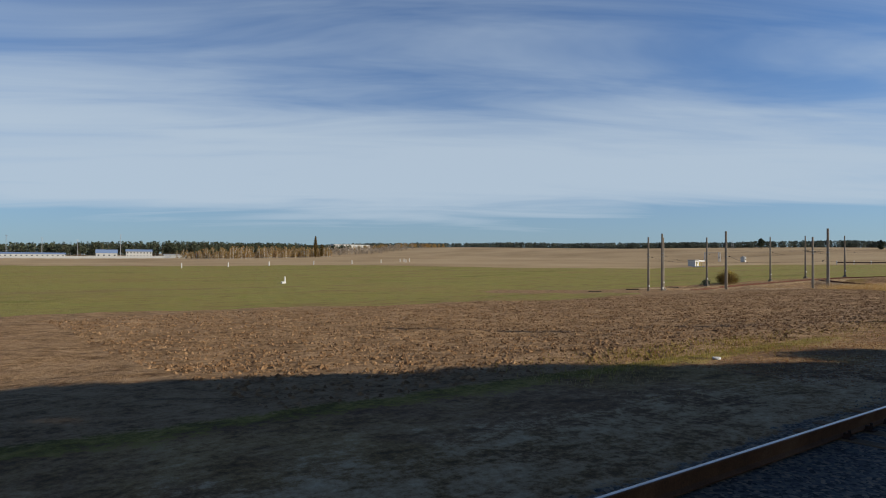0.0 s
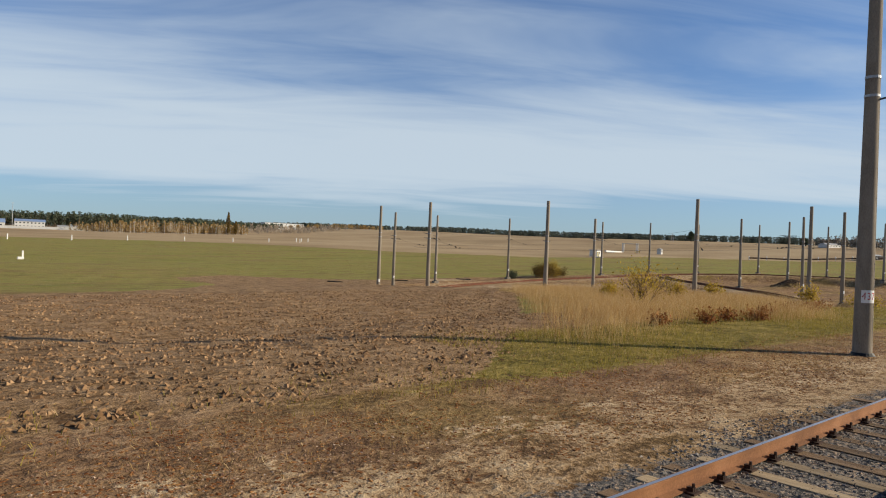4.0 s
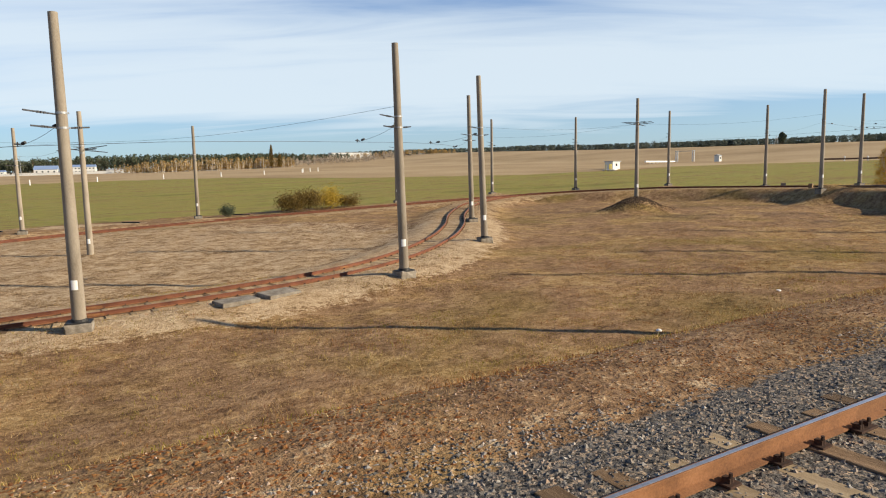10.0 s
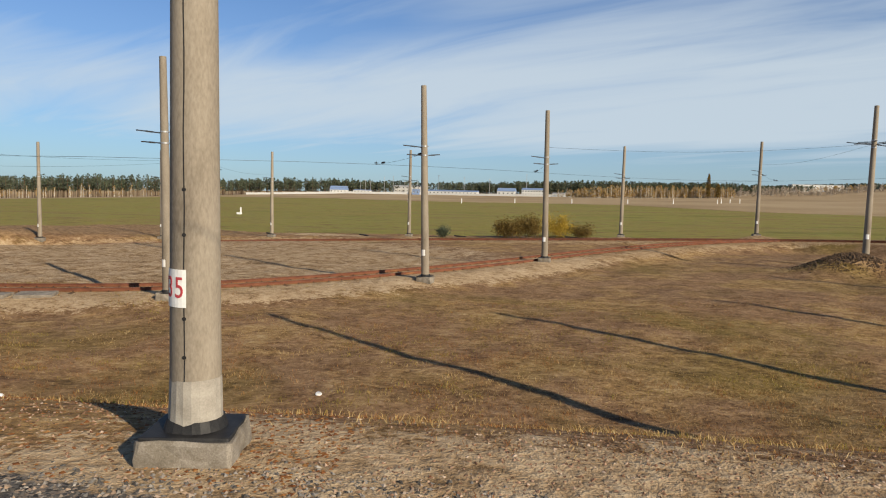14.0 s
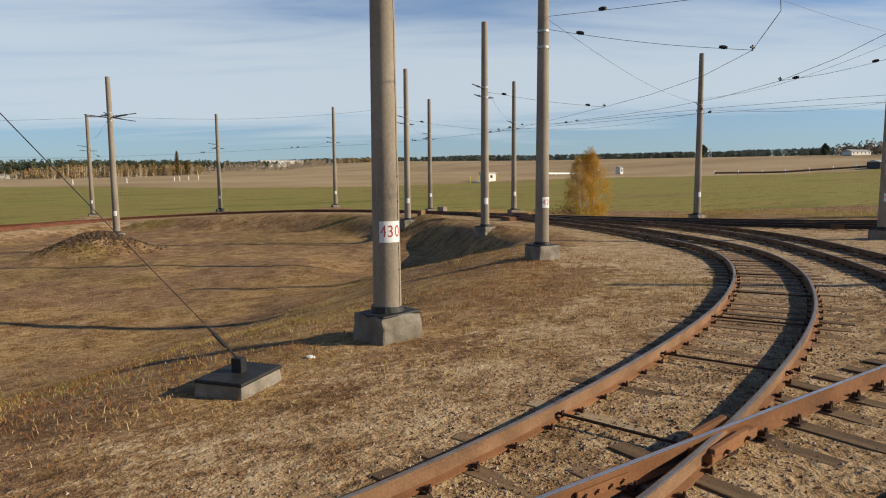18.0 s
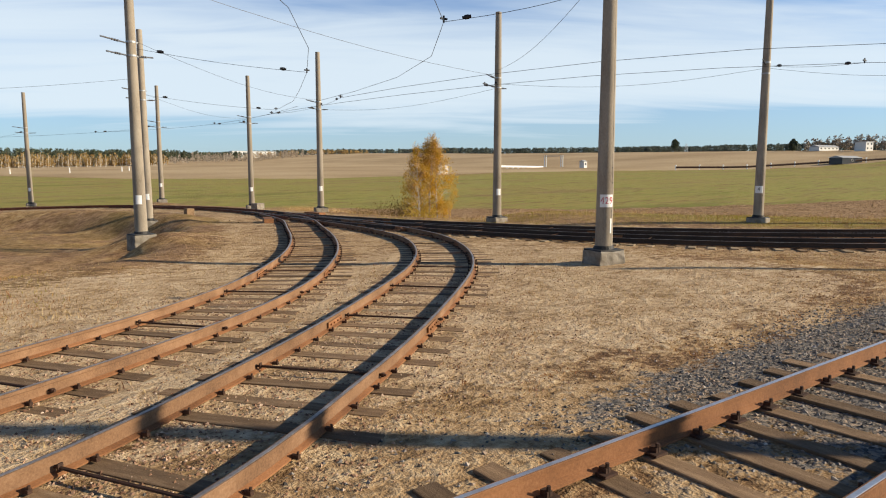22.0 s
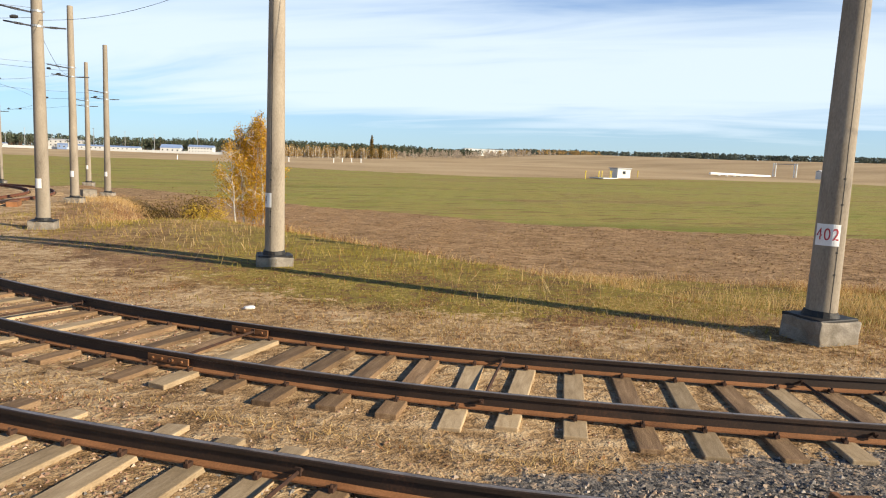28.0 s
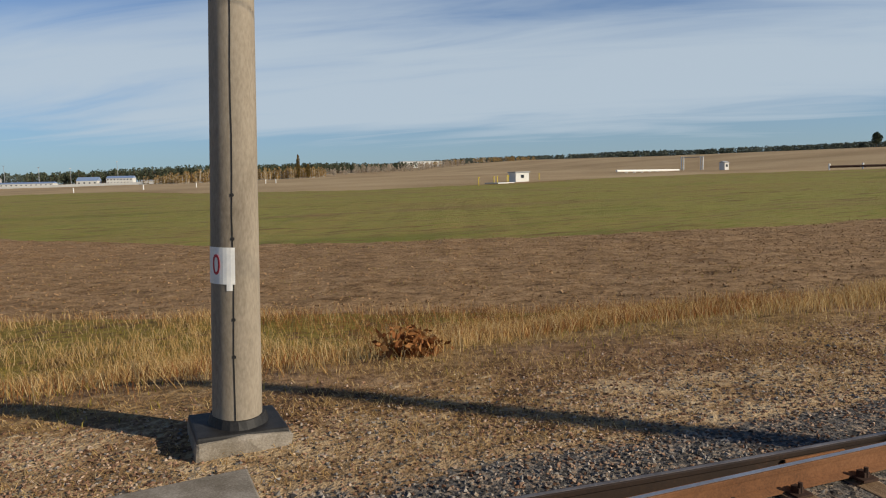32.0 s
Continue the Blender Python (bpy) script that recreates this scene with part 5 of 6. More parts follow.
forest("far_forest", [(-1500, 900, 22), (-900, 800, 20), (-400, 900, 16), (100, 980, 16), (330, 1000, 17)], 700, 40, M_HAZEPINE, "distant forest on the horizon with haze in its colour", 0.0, 26, 5.0, 7, trunk=False)
forest("far_grove", [(688, 236, 8), (694, 215, 10), (702, 195, 10), (712, 170, 11), (722, 150, 11)], 60, 5, M_BAREBIRCH, "half-bare grove round the far farm", 0.1, 40, 2.0, 8, bark=M_BARK, ragged=0.4)
forest("far_autumn_scrub", [(560, 980, 8), (640, 1000, 9), (760, 1010, 7)], 60, 12, M_FARAUT, "yellowing scrub before the far forest", 0.1, 30, 2.4, 9)


def lone_tree(x, y, h, wide, mat, label, n=1500, low=0.15, seed=1, point=0.0):
    rg = np.random.default_rng(seed)
    thing = tagged(empty("tree", pose(x, y, gz(x, y))), label, "tree")
    bm = bmesh.new()
    rod(bm, (0, 0, -0.3), (0, 0, h * 0.75), h * 0.02, h * 0.006, 8)
    for k in range(9):
        a = k * 2.4
        z0 = h * (low + 0.07 * k)
        rod(bm, (0, 0, z0), (math.cos(a) * wide * 0.5, math.sin(a) * wide * 0.5, z0 + h * 0.1), h * 0.007, h * 0.003, 6)
    part("trunk", bm, M_TWIG, thing)
    u = rg.uniform(0, 1, n)
    rad = wide * np.sin(np.pi * np.clip(0.12 + u * 0.86, 0, 1)) ** 0.7 * (1 - point * u)
    a = rg.uniform(0, 6.283, n)
    lump = 0.75 + 0.25 * np.sin(a * 3 + u * 9)
    q = np.sqrt(rg.uniform(0, 1, n)) * rad * lump
    c = np.stack([np.cos(a) * q, np.sin(a) * q, h * (low + (1 - low) * u)], -1)
    v, f = leaf_cloud(n, c, (0.01,) * 3, wide * 0.17, rng=rg)
    v = (v.reshape(-1, 4, 3) + (c - v.reshape(-1, 4, 3).mean(1))[:, None, :]).reshape(-1, 3)
    arrays("crown", v, f, mat, thing)
    return thing


lone_tree(321, 655, 23, 2.6, M_BUSHL, "tall slender poplar at the field edge", 1600, 0.08, 3)
lone_tree(331, 660, 14, 2.8, M_BUSHL, "poplar at the field edge", 1000, 0.08, 4)
lone_tree(666, 236, 8.5, 3.4, M_PINE, "dark rounded tree before the far farm", 1800, 0.1, 5)
lone_tree(735, 380, 12, 4.2, M_PINE, "lone pine on the horizon", 1500, 0.3, 6)
# unseen trees added only to shade the ground where the ride begins
for k, (xx, hh) in enumerate(((4, 20), (11, 20), (18, 20), (25, 20), (31, 18.8), (36, 16), (40, 13.2), (44, 11.6), (47, 9))):
    lone_tree(xx, -12.0 - 1.2 * (k % 2), hh, 4.2, M_PINE, "tall dense tree, unseen, added to cast shade on the line", 5200, 0.02, 40 + k)


# ---------------------------------------------------------------- contact wires
def wire(name, pts, r, parent=None, mat=None):
    pts = np.asarray(pts, float)
    prof = [(r * math.cos(a), r * math.sin(a)) for a in (0, 2.094, 4.189)]
    v, f = sweep(pts, prof)
    return arrays(name, v, f, mat or M_WIRE, parent)


WIRE_R = 0.012
CONTACT = {}
for nm, ctrl, lab in (("loop", LOOP, "contact wire hung above the turning loop"), ("in_back", IN_BACK, "contact wire hung above the curved track"),
                      ("out_back", OUT_BACK, "contact wire hung above the curved track"), ("out_fore", OUT_FORE, "contact wire hung above the curved track"),
                      ("in_fore", IN_FORE, "contact wire hung above the curved track")):
    ln = spline(ctrl, 5.0)
    CONTACT[nm] = np.column_stack([ln, z_track(ln[:, 0], ln[:, 1]) + 6.3])
    tagged(wire("contact_wire", CONTACT[nm], WIRE_R * 0.8), lab, "wire")
for yy in (Y_NEXT, Y_OWN):
    ln = np.array([(x_, yy, 6.2) for x_ in range(-60, 330, 20)], float)
    CONTACT["main%g" % yy] = ln
    tagged(wire("contact_wire", ln, WIRE_R * 0.8), "contact wire above the straight tram track", "wire")


def pull_off(px, py, h, target, label="thin cross wire with insulators from pole to contact wire"):
    """A cross wire from a pole to the contact wire, with a hanger and two insulators."""
    a, b = Vector((px, py, h)), Vector(target)
    d = b - a
    thing = tagged(empty("cross_wire", Matrix.Translation(a)), label, "wire", "cross wires")
    m = 8
    w_ = [Vector((0, 0, 0)) + d * (k / m) + Vector((0, 0, -0.10 * math.sin(math.pi * k / m))) for k in range(m + 1)]
    wire("strand", [tuple(q) for q in w_], WIRE_R * 0.7, thing)
    for q in (0.16, 0.86):
        bm = bmesh.new()
        c0 = d * q
        u = d.normalized()
        rod(bm, c0 - u * 0.12, c0 + u * 0.12, 0.045, seg=8)
        rod(bm, c0 - u * 0.06, c0 + u * 0.06, 0.062, seg=8)
        part("insulator", bm, M_BLACKP, thing, "black strain insulator")
    bm = bmesh.new()
    rod(bm, d + Vector((0, 0, -0.02)), d + Vector((0, 0, 0.16)), 0.028, seg=6)
    box(bm, 0.22, 0.05, 0.05, d + Vector((0, 0, 0.08)), 0.008)
    part("hanger", bm, M_BLACKP, thing, "dark wire hanger")
    return thing


def nearest(path, px, py):
    k = ((path[:, 0] - px) ** 2 + (path[:, 1] - py) ** 2).argmin()
    return path[k]


for px, py, top in LOOP_POLES[1:17]:
    pull_off(px, py, top - 3.6, nearest(CONTACT["loop"], px, py))
for px, py, key in ((189.95, 27.49, "in_back"), (193.02, 40.21, "in_back"), (183.15, 15.7, "in_back"), (173.45, 9.3, "in_back"), (198.42, 11.88, "out_back"), (207.35, 26.62, "out_fore"),
                    (215.13, 16.58, "out_fore"), (223.5, 8.6, "out_fore"), (204.64, 42.1, "in_fore")):
    pull_off(px, py, gz(px, py) + 7.3, nearest(CONTACT[key], px, py))
for px, py in ((183.15, 15.7), (198.42, 11.88), (173.45, 9.3), (233.65, 6.25)):
    pull_off(px, py, 7.4, (px + 1.0, Y_NEXT, 6.3))
# span wires from pole to pole
for (ax, ay), (bx, by), h in (((198.42, 11.88), (207.35, 26.62), 7.9), ((207.35, 26.62), (215.13, 16.58), 7.2), ((215.13, 16.58), (223.5, 8.6), 7.2), ((183.15, 15.7), (207.35, 26.62), 7.6),
                              ((189.95, 27.49), (204.64, 42.1), 7.6), ((193.02, 40.21), (204.02, 53.76), 7.4), ((204.64, 42.1), (207.35, 26.62), 7.0), ((173.45, 9.3), (198.42, 11.88), 8.2),
                              ((123.8, 54.0), (135.55, 27.9), 8.0), ((123.8, 54.0), (108.65, 31.28), 8.0), ((123.8, 54.0), (119.2, 81.31), 8.0), ((123.8, 54.0), (95.22, 53.83), 8.0),
                              ((175.62, 50.17), (177.84, 79.74), 8.2), ((175.62, 50.17), (153.0, 48.1), 8.2), ((175.62, 50.17), (193.02, 40.21), 8.2)):
    za, zb = gz(ax, ay) + h, gz(bx, by) + h
    n_ = 12
    pts = [(ax + (bx - ax) * k / n_, ay + (by - ay) * k / n_, za + (zb - za) * k / n_ - 0.45 * math.sin(math.pi * k / n_)) for k in range(n_ + 1)]
    tagged(wire("span_wire", pts, WIRE_R * 0.65), "thin sagging span wire between two poles", "wire", "span wires")


# ---------------------------------------------------------------- anchors, markers, small things on the ground
def anchor(x, y, turn, top, label, length=None):
    z = gz(x, y) - 0.08
    thing = tagged(empty("guy_anchor", pose(x, y, z, 0, 0, turn)), label, "anchor block")
    bm = bmesh.new()
    vs = box(bm, 0.98, 0.76, 0.55, (0, 0, -0.02), 0.05)
    for v in bm.verts:
        if v.co.z > 0.2:
            v.co.x *= 0.86
            v.co.y *= 0.86
    roughen(bm, 0.03, 2.3, x)
    part("block", bm, M_BLOCK, thing, "pale concrete block")
    bm = bmesh.new()
    box(bm, 0.86, 0.67, 0.05, (0, 0, 0.265), 0.02)
    roughen(bm, 0.02, 3.3, y)
    part("bitumen_top", bm, M_TAR, thing, "black bitumen top")
    bm = bmesh.new()
    box(bm, 0.12, 0.15, 0.2, (0, 0, 0.37), 0.015)
    part("lug", bm, M_BLACKP, thing, "black steel lug")
    inv = thing.matrix_basis.inverted()
    a = Vector((0, 0, 0.45))
    b = inv @ Vector(top)
    u = (b - a).normalized()
    bm = bmesh.new()
    rod(bm, a, a + u * 0.6, 0.016, seg=6)
    rod(bm, a + u * 0.25, a + u * 0.5, 0.026, seg=6)
    part("turnbuckle", bm, M_BLACKP, thing, "black turnbuckle")
    bm = bmesh.new()
    rod(bm, a + u * 0.58, b if length is None else a + u * length, 0.0055, seg=5)
    part("guy_cable", bm, M_WIRE, thing, "thin steel guy cable")
    return thing


anchor(140.85, 5.1, 10, (148.62, 5.55, 9.1), "black-topped concrete anchor block with guy cable on gravel")
anchor(170.6, 8.1, 36, (163.7, 7.0, 8.8), "black-topped concrete anchor block with guy cable in dry grass")
anchor(225.85, 8.0, 22, (233.65, 6.25, 9.5), "black-topped concrete anchor block with guy cable in straw")


def marker_post(x, y):
    thing = tagged(empty("marker_post", pose(x, y, gz(x, y), 2, 3, -25)), "white marker post with a yellow plate on gravel", "marker post")
    bm = bmesh.new()
    box(bm, 0.11, 0.09, 1.0, (0, 0, 0.42), 0.012)
    part("post", bm, M_PLATE, thing, "white painted post")
    bm = bmesh.new()
    box(bm, 0.17, 0.022, 0.2, (0, -0.06, 0.76), 0.006)
    part("plate", bm, M_YEL, thing, "yellow plate")
    bm = bmesh.new()
    box(bm, 0.08, 0.02, 0.10, (0.02, -0.0, 0.97), 0.004)
    part("tip", bm, M_YEL, thing, "yellow tip")


marker_post(107.35, 6.9)


def slab(x, y, sx, sy, sz, turn, label, mat=M_BLOCK, tilt=0.0, name="concrete_slab", lift=0.0):
    bm = bmesh.new()
    box(bm, sx, sy, sz, (0, 0, sz / 2 - 0.05), min(sz, 0.1) * 0.2)
    roughen(bm, 0.012, 2.0, x)
    ob = part(name, bm, mat)
    ob.matrix_basis = pose(x, y, gz(x, y) + lift, tilt, 0, turn)
    return tagged(ob, label, "slab")


slab(127.4, 27.0, 1.6, 1.0, 0.18, 12, "pale concrete slab lying beside the loop track")
slab(129.3, 27.5, 1.6, 1.0, 0.18, 20, "pale concrete slab lying beside the loop track", tilt=4)
slab(233.0, 4.6, 1.5, 1.1, 0.16, 6, "grey concrete slab beside the track", lift=0.02)
slab(198.0, 35.0, 1.6, 0.5, 0.3, 72, "rust-red switch box between the tracks", M_RUST, name="switch_box")
slab(202.6, 38.8, 1.6, 0.5, 0.3, 100, "rust-red switch box between the tracks", M_RUST, name="switch_box")
slab(203.4, 50.8, 0.9, 0.6, 0.55, 30, "low grey concrete block beyond the loop", name="concrete_block")
slab(196.0, 43.0, 0.5, 0.4, 0.6, 15, "dark weathered stump beside the track", M_WOOD, name="wooden_stump")
for k, (x, y, s) in enumerate(((15.5, 8.2, 0.10), (138.3, 15.0, 0.1), (128.0, 14.2, 0.12), (214.6, 11.9, 0.1), (171.9, 8.9, 0.07), (146.5, 15.9, 0.1), (132.0, 14.0, 0.13), (158.0, 10.0, 0.12), (225.2, 6.2, 0.07))):
    bm = bmesh.new()
    bmesh.ops.create_icosphere(bm, subdivisions=2, radius=s)
    for v in bm.verts:
        v.co.z *= 0.45
    roughen(bm, s * 0.35, 6.0, k * 2.0)
    ob = part("litter_scrap", bm, M_PAPER)
    ob.matrix_basis = pose(x, y, gz(x, y) + s * 0.2, 0, 0, k * 50)
    tagged(ob, "crumpled white scrap lying on the ground", "litter", "scraps of litter")


def field_sign(x, y):
    z = gz(x, y)
    thing = tagged(empty("field_marker", pose(x, y, z)), "small white marker standing in green crop", "marker")
    bm = bmesh.new()
    box(bm, 0.35, 0.3, 1.9, (0, 0, 0.95), 0.03)
    part("post", bm, M_PLATE, thing)
    bm = bmesh.new()
    box(bm, 1.2, 0.8, 0.6, (-0.4, 0, 0.25), 0.04)
    part("footing", bm, M_PLATE, thing)


field_sign(75.2, 169.9)

# a felled post on two rests beside the outer arc
for x, y, turn in ((103.5, 86.0, 118), (116.5, 87.0, 125), (130.0, 86.5, 130), (143.0, 86.5, 130)):
    bm = bmesh.new()
    box(bm, 2.6, 0.16, 0.16, (0, 0, 0.08), 0.02)
    roughen(bm, 0.01, 2.0, x)
    ob = part("old_sleeper", bm, M_TAR)
    ob.matrix_basis = pose(x, y, gz(x, y), 0, 0, turn)
    tagged(ob, "black tarred sleeper lying on the field path", "sleeper", "old sleepers")


# ---------------------------------------------------------------- buildings and plant far off
def building(name, x, y, sx, sy, h, turn, wall, roof, label, roof_h=1.6, rows=1, cols=6, base=None, gable=True):
    z = gz(x, y) if base is None else base
    thing = tagged(empty(name, pose(x, y, z - 0.3, 0, 0, turn)), label, "building")
    bm = bmesh.new()
    box(bm, sx, sy, h + 0.3, (0, 0, (h + 0.3) / 2), 0.03)
    part("wall", bm, wall, thing)
    bm = bmesh.new()
    e = 0.35
    zz = h + 0.3
    if gable:
        p = [bm.verts.new(q) for q in ((-sx / 2 - e, -sy / 2 - e, zz), (sx / 2 + e, -sy / 2 - e, zz), (sx / 2 + e, sy / 2 + e, zz), (-sx / 2 - e, sy / 2 + e, zz), (-sx / 2 - e, 0, zz + roof_h), (sx / 2 + e, 0, zz + roof_h))]
        for q in ((0, 1, 5, 4), (2, 3, 4, 5), (0, 4, 3), (1, 2, 5), (0, 3, 2, 1)):
            bm.faces.new([p[i] for i in q])
    else:
        box(bm, sx + 2 * e, sy + 2 * e, 0.35, (0, 0, zz + 0.18), 0.03)
    part("roof", bm, roof, thing)
    for r in range(rows):
        for c_ in range(cols):
            wx = -sx / 2 + sx * (c_ + 0.5) / cols
            wz = 0.3 + h * (r + 0.58) / rows
            wh = min(1.5, h / rows * 0.42)
            bm = bmesh.new()
            box(bm, min(1.6, sx / cols * 0.5), 0.08, wh, (wx, -sy / 2 - 0.02, wz), 0.01)
            wd = part("window", bm, M_WALLW, thing)
            bm = bmesh.new()
            box(bm, min(1.4, sx / cols * 0.43), 0.08, wh * 0.84, (wx, -sy / 2 - 0.05, wz), 0.01)
            part("pane", bm, M_GLASSD, wd, "dark window pane")
    return thing


def wall_run(pts, h, label):
    thing = tagged(empty("boundary_wall"), label, "wall", kind="structure")
    for (ax, ay), (bx, by) in zip(pts[:-1], pts[1:]):
        n_ = max(1, int(math.hypot(bx - ax, by - ay) / 14))
        for k in range(n_):
            mx, my = ax + (bx - ax) * (k + 0.5) / n_, ay + (by - ay) * (k + 0.5) / n_
            bm = bmesh.new()
            L_ = math.hypot(bx - ax, by - ay) / n_
            box(bm, L_ - 0.06, 0.25, h + 0.6, (0, 0, h / 2 - 0.3), 0.02)
            ob = part("wall_panel", bm, M_WALLW, thing)
            ob.matrix_basis = pose(mx, my, gz(mx, my), 0, 0, math.degrees(math.atan2(by - ay, bx - ax)))


wall_run([(-180, 752), (-60, 750), (40, 738), (110, 718), (196, 690)], 2.4, "long low white factory wall beyond the green field")
building("site_office", -72, 772, 20, 12, 4.2, 4, M_WALLW, M_BLUE, "white house with a blue hipped roof behind the wall", 4.6, 1, 5)
building("workshop", -45, 778, 20, 10, 3.4, 2, M_WALLW, M_BLUE, "low white workshop with a blue roof", 0.9, 1, 5)
building("gatehouse", 27, 738, 8, 6, 5.0, 0, M_BLUE, M_BLUE, "small blue gatehouse beside the wall", 1.0, 1, 2)
building("factory_hall", 66, 752, 60, 14, 3.8, -6, M_WALLW, M_BLUE, "long low white factory hall with a shallow blue roof", 1.6, 1, 14)
building("warehouse", 129, 726, 19, 12, 5.0, -10, M_WALLW, M_BLUE, "white warehouse with a pointed blue roof", 3.6, 1, 4)
building("office_block", 158, 722, 24, 12, 6.4, -10, M_WALLW, M_BLUE, "white two-storey office with a blue roof", 2.2, 2, 8)
building("store_shed", 186, 706, 16, 8, 3.0, -14, M_WALLW, M_GREYROOF, "low white store with a grey roof", 1.0, 1, 4)
building("annex", 0, 860, 44, 12, 8.0, 3, M_WALLG, M_GREYROOF, "grey factory annex behind the wall", 1.5, 2, 9)
for k, (x, y, h) in enumerate(((-48, 780, 15), (-42, 780, 16), (-36, 780, 14), (-20, 785, 20), (-8, 780, 21), (4, 790, 16), (10, 800, 15), (18, 800, 17), (48, 770, 22), (78, 770, 20), (108, 760, 18), (150, 770, 24))):
    bm = bmesh.new()
    rod(bm, (0, 0, -0.5), (0, 0, h), 0.32, 0.18, 8)
    box(bm, 2.2, 0.3, 0.4, (0, 0, h - 0.2), 0.03)
    ob = part("lamp_mast", bm, M_STEEL)
    ob.matrix_basis = pose(x, y, gz(x, y), 0, 0, k * 20)
    tagged(ob, "tall thin lighting mast in the factory yard", "mast", "factory masts")
# kiosk and gas plant
kiosk = building("plant_kiosk", 339.5, 214, 6.2, 4.0, 3.2, 14, M_WALLW, M_GREYROOF, "small white kiosk of a gas plant in the field", 0.9, 1, 1, gable=False)
slab(327, 203, 12, 5, 0.35, 38, "pale concrete apron beside the kiosk", M_WALLW)
for dx, dy in ((-14, -12), (-12, -10.4), (-6, -5.2), (-5, -4.3), (16, 13), (-22, -18)):
    bm = bmesh.new()
    rod(bm, (0, 0, -0.3), (0, 0, 2.6), 0.14, seg=8)
    rod(bm, (0, 0, 2.45), (0.35, 0, 2.3), 0.12, seg=8)
    ob = part("vent_pipe", bm, M_YEL)
    ob.matrix_basis = pose(337.5 + dx, 212 + dy, gz(337.5 + dx, 212 + dy), 0, 0, 20)
    tagged(ob, "yellow gas vent pipe beside the kiosk", "pipe", "gas vent pipes")


def portal(x, y, turn):
    thing = tagged(empty("pipe_portal", pose(x, y, gz(x, y), 0, 0, turn)), "white steel pipe portal of the gas plant", "portal")
    for px in (-5.5, -4.4, 4.4, 5.5):
        bm = bmesh.new()
        rod(bm, (px, 0, -0.3), (px, 0, 7.0), 0.3, seg=8)
        part("column", bm, M_PLATE, thing)
    bm = bmesh.new()
    rod(bm, (-6, 0, 6.6), (6, 0, 6.6), 0.2, seg=8)
    part("beam", bm, M_STEEL, thing, "grey pipe beam")


portal(474, 283, -58)
bm = bmesh.new()
rod(bm, (-31, 0, 0.9), (31, 0, 0.9), 0.55, seg=10)
for k in range(-3, 4):
    box(bm, 0.5, 1.0, 0.9, (k * 7.5, 0, 0.35), 0.04)
ob = part("storage_pipe", bm, M_PLATE)
ob.matrix_basis = pose(440, 273, gz(440, 273), 0, 0, 25)
tagged(ob, "long white pipe on supports in the field", "pipe")
# a cabin shape stands in for the small round white tank
building("tank_stand_in", 470, 256, 3, 3, 3.4, 10, M_WALLW, M_GREYROOF, "small white cabin standing in for a tank beside the pipeline", 0.8, 1, 1)
# low dark pipeline with pale posts
pl = tagged(empty("pipeline"), "low dark pipeline with pale posts across the field", "pipeline")
prev = None
for k in range(22):
    x, y = 455 + k * 9.0, 186 - k * 6.5
    z = gz(x, y)
    bm = bmesh.new()
    box(bm, 0.5, 0.5, 2.6, (x, y, z + 1.0), 0.04)
    part("post", bm, M_PLATE, pl)
    if prev:
        bm = bmesh.new()
        rod(bm, prev, (x, y, z + 1.1), 0.45, seg=8)
        part("pipe_run", bm, M_CLIP, pl, "dark pipe")
    prev = (x, y, z + 1.1)
# field posts
for k, (x, y) in enumerate(((92, 330), (118, 340), (145, 352), (175, 358), (205, 366), (230, 372), (255, 380), (262, 398), (268, 402), (274, 404))):
    bm = bmesh.new()
    rod(bm, (0, 0, -0.2), (0, 0, 2.4), 0.28, 0.22, 8)
    ob = part("field_post", bm, M_PLATE)
    ob.matrix_basis = pose(x, y, gz(x, y))
    tagged(ob, "short white post at the field edge", "post", "field posts")
# far farm
building("farm_tower", 655, 186, 8, 7, 5.5, -8, M_WALLW, M_GREYROOF, "white block-like farm tower on the far slope", 1.0, 2, 2, gable=False)
building("farm_hall", 668, 168, 18, 8, 5.0, -8, M_WALLW, M_GREYROOF, "long white farm hall on the far slope", 2.0, 1, 8)
building("farm_shed", 668, 216, 22, 7, 2.4, -8, M_WALLW, M_GREYROOF, "low white farm shed among trees", 1.4, 1, 5)
building("dark_barn", 520, 140, 17, 6, 2.6, -5, M_GLASSD, M_GREYROOF, "long dark open-fronted barn with grey roof", 1.0, 1, 1)
building("housing_block", 560, 1010, 70, 14, 10, 0, M_WALLW, M_GREYROOF, "distant pale housing block by the forest", 0.8, 2, 10, gable=False)
bm = bmesh.new()
for s_ in ((-3, -3), (3, -3), (3, 3), (-3, 3)):
    rod(bm, (s_[0], s_[1], -0.5), (s_[0] * 0.25, s_[1] * 0.25, 17), 0.28, 0.2, 6)
for k in range(6):
    q = 3 * (1 - k * 0.125)
    for (a_, b_) in (((-q, -q), (q, -q)), ((q, -q), (q, q)), ((q, q), (-q, q)), ((-q, q), (-q, -q))):
        rod(bm, (*a_, k * 2.9), (*b_, k * 2.9 + 2.8), 0.12, seg=5)
rod(bm, (-4.5, 0, 14), (4.5, 0, 14), 0.2, seg=6)
ob = part("power_pylon", bm, M_STEEL)
ob.matrix_basis = pose(1178, 664, gz(1178, 664), 0, 0, 30)
tagged(ob, "distant lattice power pylon on the ridge", "pylon")


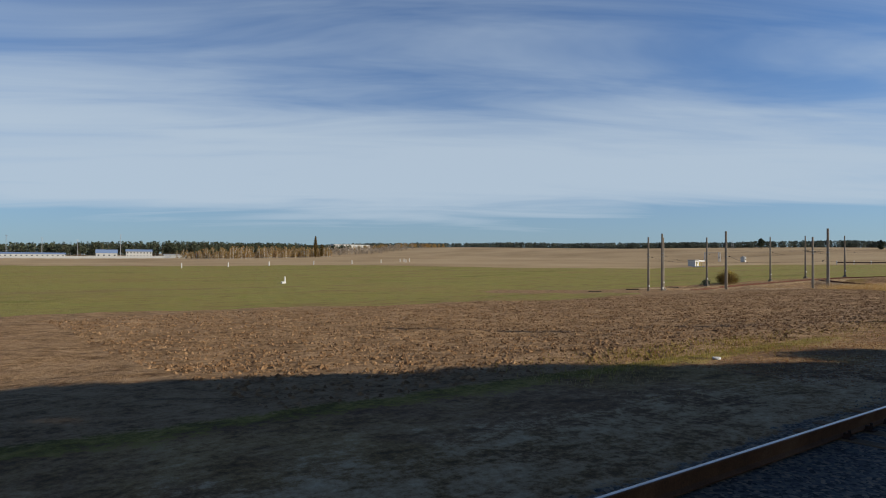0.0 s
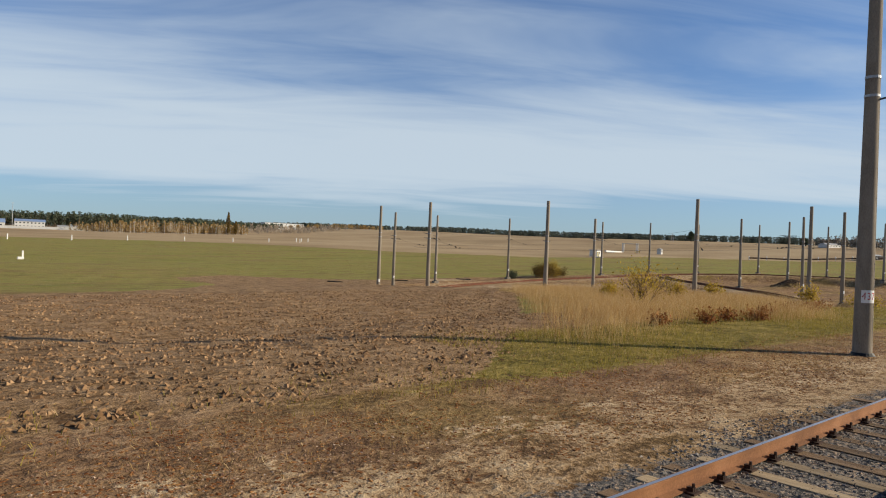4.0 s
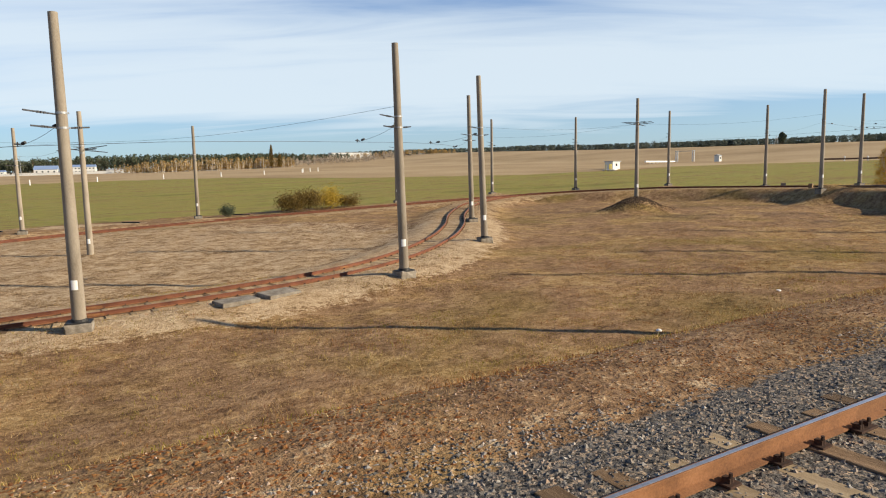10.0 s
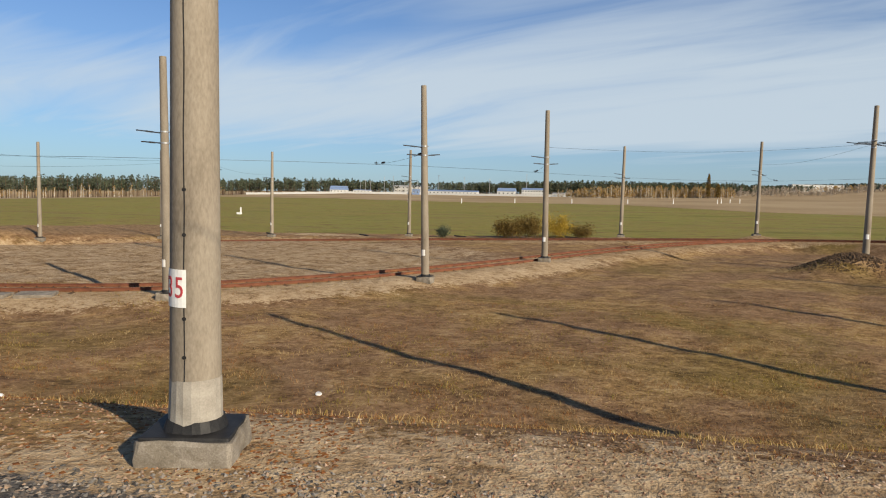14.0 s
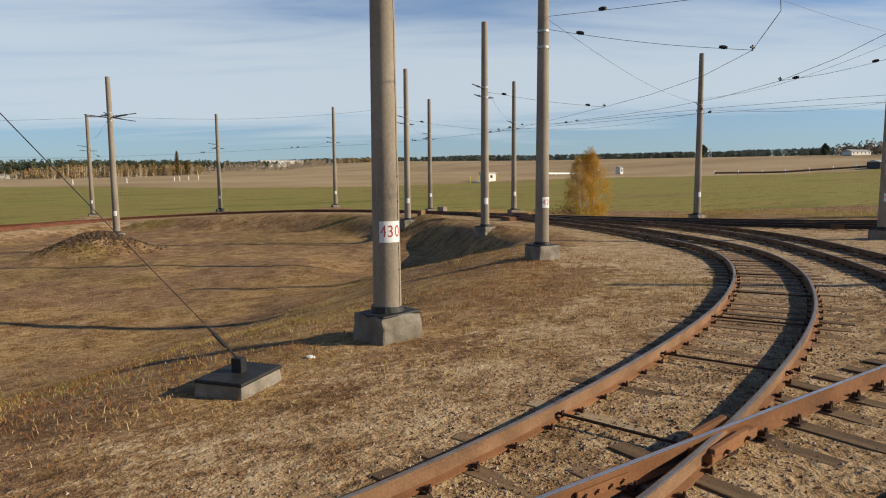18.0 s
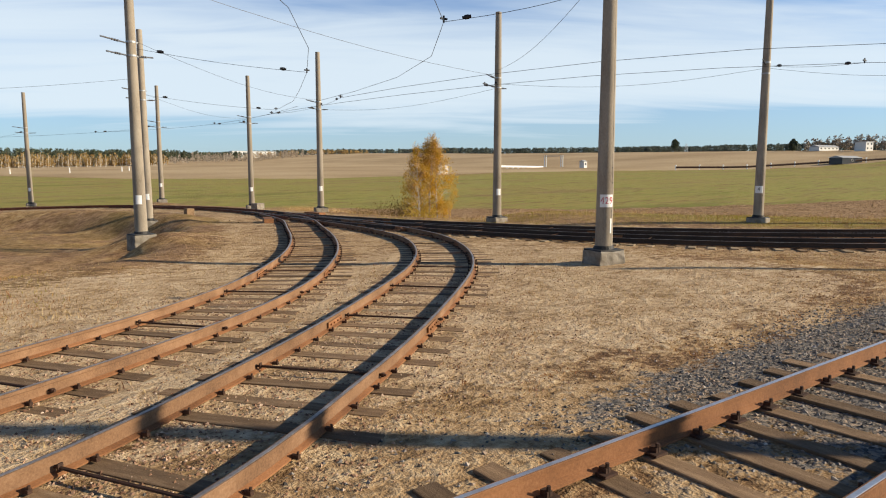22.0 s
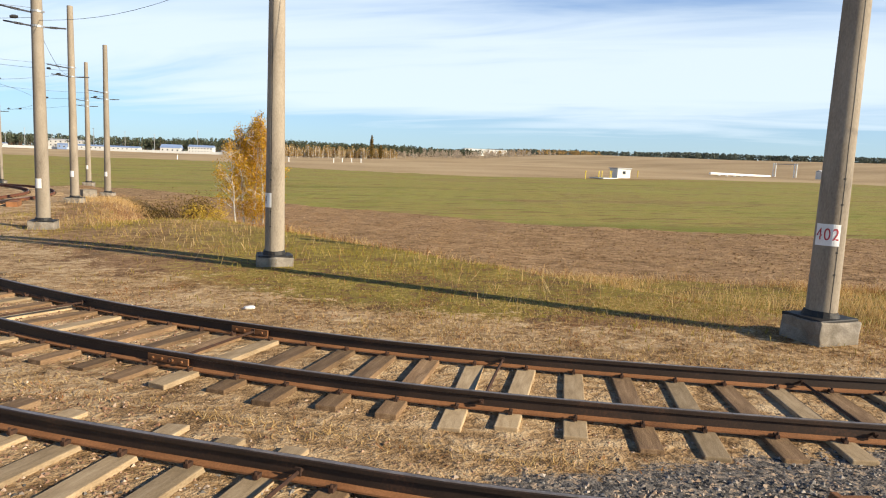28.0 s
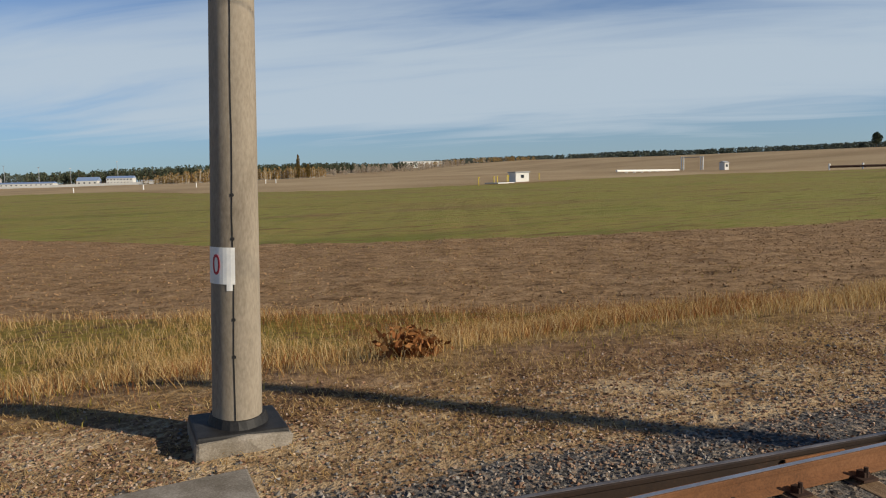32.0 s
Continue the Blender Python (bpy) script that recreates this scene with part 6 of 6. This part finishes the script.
# ---------------------------------------------------------------- steel crossings where rails meet
def rail_lines(ctrl):
    ln = spline(ctrl, 0.25)
    return [offset(ln, s * (GAUGE / 2 + 0.036)) for s in (-1, 1)]


FROGS = []
BENT = [rail_lines(c_) for c_ in (IN_BACK, OUT_BACK, OUT_FORE, IN_FORE)]
for own in BENT:
    for yy in (Y_NEXT - 0.798, Y_NEXT + 0.798):
        for ln in own:
            for k in np.where(np.diff(np.sign(ln[:, 1] - yy)))[0]:
                if 160 < ln[k, 0] < 240:
                    FROGS.append((ln[k, 0], yy, math.degrees(math.atan2(ln[k + 1, 1] - ln[k, 1], ln[k + 1, 0] - ln[k, 0])) / 2))
for one, two in ((BENT[0], BENT[1]), (BENT[2], BENT[3]), (BENT[1], BENT[3])):
    for la in one:
        for lb in two:
            d_ = np.hypot(la[:, None, 0] - lb[None, :, 0], la[:, None, 1] - lb[None, :, 1])
            k, m_ = np.unravel_index(d_.argmin(), d_.shape)
            if d_[k, m_] < 0.2 and 2 < k < len(la) - 3:
                FROGS.append((la[k, 0], la[k, 1], math.degrees(math.atan2(la[k + 1, 1] - la[k - 1, 1], la[k + 1, 0] - la[k - 1, 0]))))
for x, y, a in FROGS:
    thing = tagged(empty("rail_crossing", pose(x, y, float(z_track(x, y)), 0, 0, a)), "heavy rusty steel crossing where two rails meet", "rail crossing", "rail crossings")
    bm = bmesh.new()
    box(bm, 0.95, 0.34, 0.10, (0, 0, -0.10), 0.015)
    roughen(bm, 0.006, 4.0, x)
    part("base_casting", bm, M_RUST, thing, "rusty steel casting")
    for s_ in (-1, 1):
        bm = bmesh.new()
        box(bm, 0.7, 0.06, 0.07, (0.1 * s_, 0.15 * s_, -0.045), 0.01)
        part("guard_bar", bm, M_RUST, thing, "rusty guard bar")
        for q in (-0.22, 0.22):
            bm = bmesh.new()
            rod(bm, (q, 0.17 * s_, -0.09), (q, 0.21 * s_, -0.09), 0.022, seg=6)
            part("bolt", bm, M_CLIP, thing, "dark bolt")
